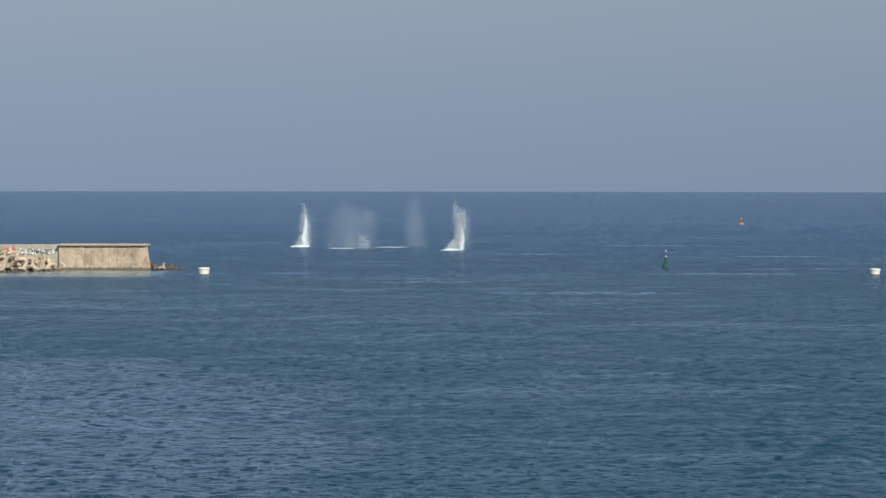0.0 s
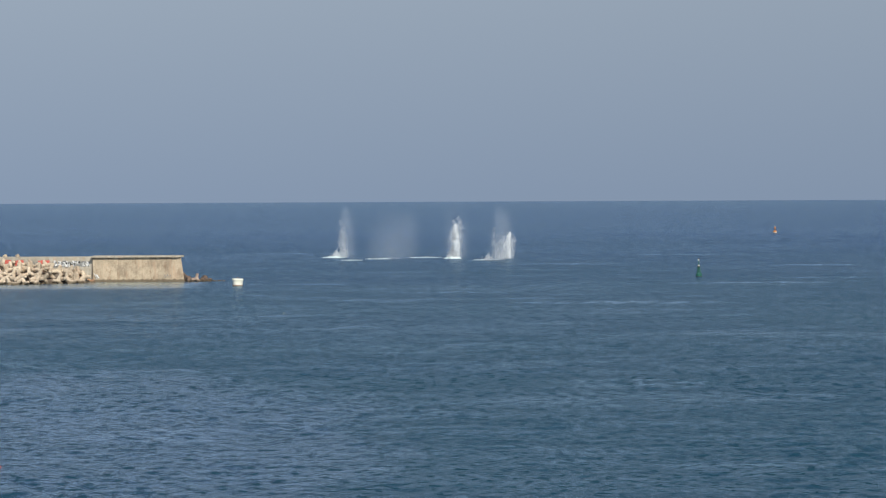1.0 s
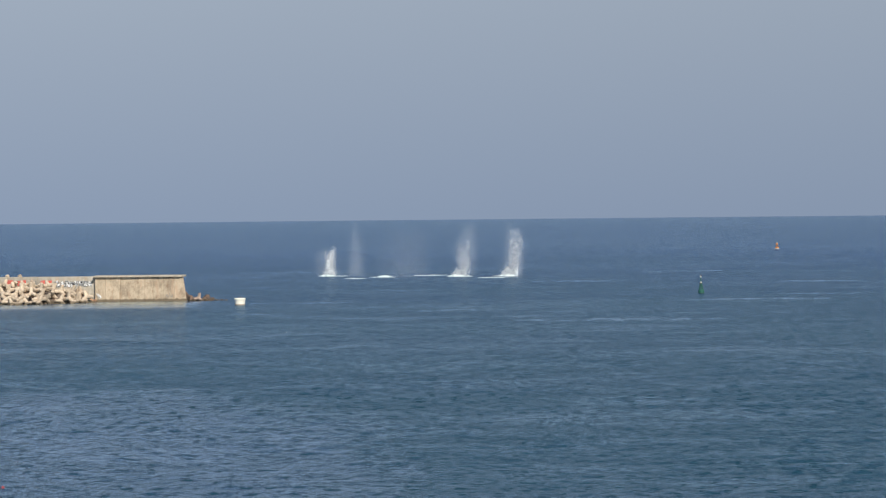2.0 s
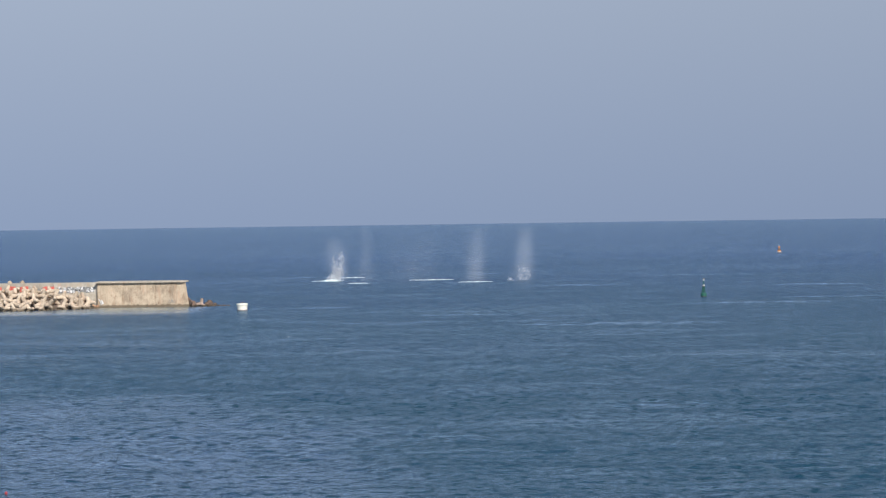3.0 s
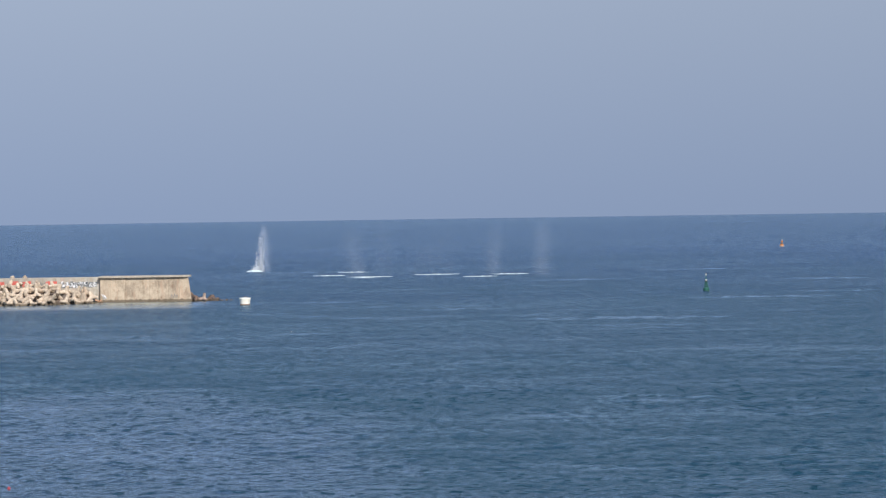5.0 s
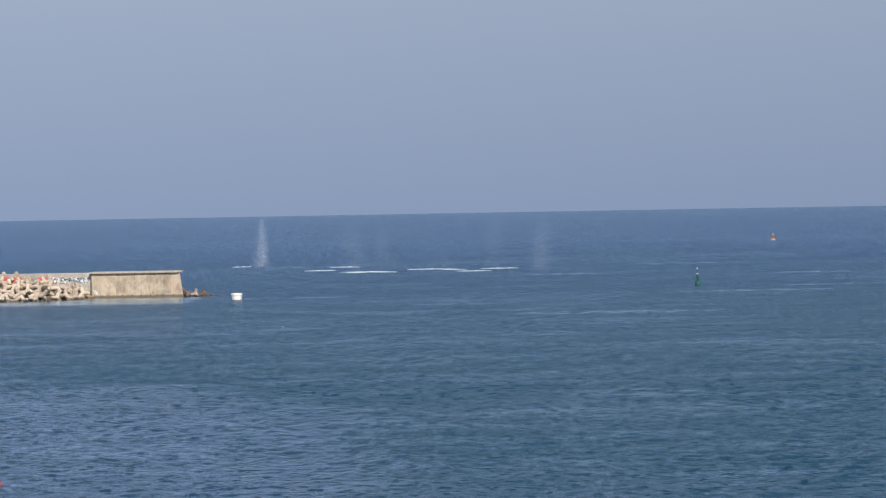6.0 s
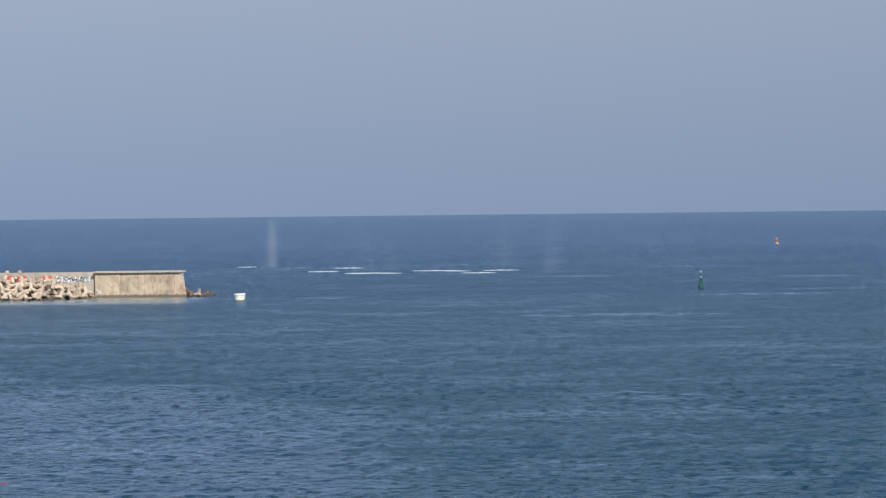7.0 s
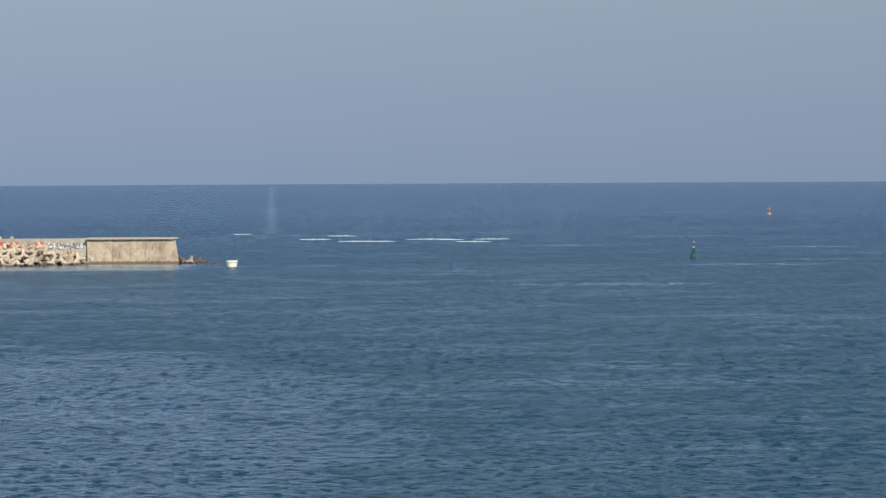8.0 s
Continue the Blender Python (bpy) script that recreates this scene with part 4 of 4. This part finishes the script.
def build_splashes():
    made = []
    rng = random.Random(8)
    soft = drops_mesh("skirt", 333, 2600, ((0, 0.6, 2.2), (0.5, 0.6, 1.6), (1, 0.7, 0.8)), 3.4, 1.0, 0.022, 2.8, LOOSE_SPRAY, 60, 0.45)
    skirts = [drops_mesh("skirt", 300 + i, 2600, SKIRT, 2.6, 1.0, 0.03, 2.2, SPRAY, 60, 0.3) for i in range(3)]
    hazes = {kind: [drops_mesh("mist", 400 + 7 * i + n, 6000 if kind != "veil" else 6800, MIST_SHAPES.get(kind, o), 13.5, {"veil": 1.08, "slender": 2.0, "wisp": 1.2}.get(kind, 1.6), 0.0136, 3.2, MIST, 130, 0.75, 1.0) for i in range(3)]
             for n, (kind, o) in enumerate(OUTLINES.items())}
    for n, (x, y, start, height, kind, label) in enumerate(SPLASHES):
        thing = tagged(new("water_splash"), label, "splash", "spouts of water")
        thing.location = (x, y, 0)
        outline = OUTLINES[kind]
        old = kind in ("veil", "wisp")
        pieces = []

        def add(name, mesh, tall, quick, delay, fall, side=0.0, swing=0.0):
            ob = new(name, mesh)
            ob.parent = thing
            tagged(ob, kind="stuff")
            pieces.append((ob, name, tall, quick, delay, fall, side, rng.uniform(-0.5, 0.5), swing))

        if not old:
            # the dense white heart, thrown up first and first to fall
            for i, share in enumerate((0.42, 0.56, 0.72, 0.88)):
                tall = share * height
                cut = [(h / share, c, w * 0.86 * (1 - 0.45 * h / share)) for h, c, w in outline if h < share] + [(1.0, float(np.interp(share, *zip(*[(h, c) for h, c, w in outline]))), 0.1)]
                add("jet", drops_mesh("jet", 30 * n + i, 2600, cut, tall, 0.95, 0.036, 2.2, SPRAY, 110, 0.3, 1.2), tall, 0.08 + 0.24 * share, 0.28 + 0.1 * i, 11.0)
            for i, (share, width) in enumerate(((0.46, 0.88), (0.80, 0.70))):
                add("jet", column_mesh("jet", 7 * n + i, outline, share, height, width, WHITE_WATER), share * height, 0.08 + 0.24 * share, 0.30 - 0.04 * i, 16.0, 0.15 * i)
            # looser water round it, up to the ragged tip
            for i, share in enumerate((0.9, 1.0, 0.96, 1.03, 0.86)):
                tall = share * height
                add("jet", drops_mesh("jet", 30 * n + 10 + i, 3700, outline, tall, 1.0, 0.0215, 2.6, LOOSE_SPRAY, 110, 0.34, 1.15), tall, 0.43, 0.4 + 0.14 * i, 9.0, rng.uniform(-0.12, 0.12), rng.uniform(-1.5, 1.5))
            if kind in TONGUES:
                arm, share = TONGUES[kind]
                for i in range(2):
                    add("jet", drops_mesh("jet", 30 * n + 20 + i, 1100, arm, share * height, 1.0, 0.028, 2.6, LOOSE_SPRAY, 50, 0.22, 1.0), share * height, 0.38, 0.6 + 0.2 * i, 8.5)
        # fine drops that hang in the air and drift off one veil after another
        for i, delay in enumerate((0.75, 0.95, 1.15, 1.4, 1.7, 2.2, 3.6, 6.2)):
            add("mist", hazes[kind][i % 3], 13.5, 0.6, delay * (1.0 if not old else 0.85) * (1.25 if kind == "slender" else 1.0), 5.0, rng.uniform(-0.25, 0.25), rng.uniform(-1.5, 2.0))
        if label.startswith("broad"):
            add("skirt", soft, 3.4, 0.2, 0.9, 5.0, 0.8)
        for i in range(3 if not old else 0):
            add("skirt", skirts[i], 2.6, 0.2, 0.4 + 0.3 * i, 2.2, rng.uniform(-0.4, 0.4))
        made.append((start, height, pieces))
    return made


splashes = build_splashes()


def rise(tall, top, quick, delay, fall, age):
    """Height of a piece's foot at that age: a fast throw slowed by the air, then a fall under the surface."""
    if age <= 0:
        return -tall * 1.1 - 0.4
    late = max(0.0, age - delay)
    z = top - tall - (top + 0.3) * math.exp(-age / quick) - 0.5 * fall * late * late
    return max(z, -tall * 1.1 - 0.4)


def key_splash(start, height, pieces):
    ages = [0, 0.04, 0.1, 0.18, 0.28, 0.4, 0.55, 0.75, 1.0, 1.3, 1.6, 2.0, 2.4, 2.9, 3.5, 4.2, 5.0, 6.0, 7.2, 9.0, 11.5]
    for ob, kind, tall, quick, delay, fall, side, back, swing in pieces:
        top = min(tall, height * 1.06) if kind == "mist" else tall
        times = sorted({0.0, 8.0} | {round(start + a, 3) for a in ages if 0 < start + a < 8})
        rows = []
        for t in times:
            age = t - start
            drift = {"mist": 1.9, "jet": 1.4, "skirt": 0.3}[kind] * max(0.0, age - 0.45)
            rows.append((t, pose(side + min(drift, 14.0), back, rise(tall, top, quick, delay, fall, age), 0, swing)))
        walk(ob, rows)


# ---- foam left on the water ----
def foam_mesh(seed, length, high):
    """A low, broken ridge of foam, tapering to both ends."""
    rng = random.Random(seed)
    bm = bmesh.new()
    n, m = max(10, int(length * 5)), 9
    rows = []
    for i in range(n + 1):
        u = i / n * 2 - 1
        ends = max(0.0, 1 - abs(u) ** 2.5)
        wob = noise.noise(Vector((u * length * 0.6, seed, 0)))
        crest = max(-0.02, (0.17 if high > 0.6 else 0.11) + (0.40 if high < 2 else 0.07) * noise.noise(Vector((u * length * 0.55 + 9, seed * 2.0, 3)))) * ends * high
        row = []
        for j in range(m):
            w = j / (m - 1) * 2 - 1
            lump = 1 + (0.6 if high < 2 else 0.35) * noise.noise(Vector((u * length * 1.6, w * 2, seed)))
            row.append(bm.verts.new((u * length / 2, (w * (0.5 + 1.6 * ends) + wob * 2.0), crest * (1 - w * w) * lump - 0.06 * (abs(w) > 0.9))))
        rows.append(row)
    for a, b in zip(rows, rows[1:]):
        for j in range(m - 1):
            bm.faces.new((a[j], b[j], b[j + 1], a[j + 1]))
    return bm


FOAMS = [  # appears, goes under, x and y then, x and y late, length, crest height
    (-0.6, 3.4, -27.0, 581.0, -26.4, 581.0, 6.0, 0.55),
    (0.2, 9.0, -21.5, 556.0, -19.4, 562.0, 5.4, 0.42),
    (-1.9, 3.0, -15.6, 567.0, -13.6, 566.5, 7.0, 0.55),
    (1.2, 2.8, -14.6, 568.0, -13.4, 568.0, 4.0, 2.4),
    (-2.8, 2.9, -4.0, 578.0, -2.0, 580.0, 8.5, 0.55),
    (1.6, 9.0, -3.6, 581.0, -1.2, 578.0, 11.5, 0.55),
    (-0.6, 2.9, 11.0, 554.0, 13.2, 555.0, 7.0, 0.5),
    (0.8, 3.0, 4.2, 567.5, 5.2, 567.5, 6.0, 0.95),
    (2.4, 9.0, 7.5, 558.0, 9.6, 555.5, 8.6, 0.55),
    (1.2, 3.0, 15.6, 567.0, 16.4, 568.0, 6.5, 0.6),
    (2.6, 9.0, 17.5, 573.6, 14.6, 577.0, 9.4, 0.55),
    (1.7, 9.0, -29.6, 582.0, -30.2, 581.5, 8.0, 0.6),
    (1.9, 9.0, -25.0, 611.0, -24.8, 613.5, 8.0, 0.55),
    (3.4, 9.0, -19.6, 568.0, -17.8, 562.0, 11.5, 0.5),
    (5.0, 9.0, -13.5, 560.5, -12.6, 561.0, 6.5, 0.4),
    (4.6, 9.0, 4.0, 572.0, 4.4, 574.0, 6.5, 0.45),
    (3.6, 5.8, -53.2, 634.0, -53.4, 634.0, 4.6, 0.75),
    (5.2, 9.0, -54.8, 633.0, -53.6, 637.0, 5.4, 0.5),
]


# a fresh white mound boils up round the foot of each spout and sinks again
for sx, sy, start, height, outline, label in SPLASHES:
    if outline not in ("veil", "wisp"):
        FOAMS.append((start + 0.02, start + 2.3, sx - 0.4, sy - 1.0, sx + 0.3, sy - 1.0, 4.6, 2.4))


def build_foam():
    made = []
    for i, (t0, t1, x0, y0, x1, y1, length, high) in enumerate(FOAMS):
        ob = part("foam_streak", foam_mesh(i + 1, length, high), FOAM, smooth=True)
        tagged(ob, "broken white foam streak floating on the sea", "foam", "foam left by the spouts")
        made.append((ob, t0, t1, x0, y0, x1, y1))
    return made


foams = build_foam()


def key_foam(ob, t0, t1, x0, y0, x1, y1):
    rows = []
    for t in sorted({0.0, 8.0} | {round(v, 2) for v in (t0, t0 + 0.25, t0 + 0.7, t1 - 0.6, t1) if 0 < v < 8}):
        up = min(1.0, max(0.0, (t - t0) / 0.7)) ** 0.35 * min(1.0, max(0.0, (t1 - t) / 0.6))
        s = min(1.0, max(0.0, (t - max(t0, 0)) / (min(t1, 8.0) - max(t0, 0))))
        rows.append((t, pose(x0 + (x1 - x0) * s, y0 + (y1 - y0) * s, -1.7 + 1.72 * up)))
    walk(ob, rows)


def motions():
    # ripples run slowly towards the shore
    walk(water, [(0.0, pose(0, 0, 0)), (8.0, pose(-1.6, -5.0, 0))])
    for start, height, pieces in splashes:
        key_splash(start, height, pieces)
    for f in foams:
        key_foam(*f)
    # buoys nod in the swell
    for ob, amount, phase in ((buoy_a, 1.2, 0.0), (buoy_b, 1.5, 1.0), (buoy_c, 1.6, 2.1), (buoy_d, 2.0, 0.6)):
        at = ob.location.copy()
        walk(ob, [(t, pose(at.x, at.y, at.z + 0.04 * math.sin(1.7 * t + phase), amount * 0.5 * math.cos(1.3 * t + phase), amount * math.sin(1.5 * t + phase))) for t in (0, 0.8, 1.6, 2.4, 3.2, 4.0, 4.8, 5.6, 6.4, 7.2, 8.0)])
    for ob, phase in ((float_a, 0.4), (float_b, 1.7)):
        at = ob.location.copy()
        walk(ob, [(t, pose(at.x, at.y, at.z + 0.03 * math.sin(2.2 * t + phase), 0, 6 * math.sin(2.0 * t + phase))) for t in (0, 1, 2, 3, 4, 5, 6, 7, 8)])


motions()
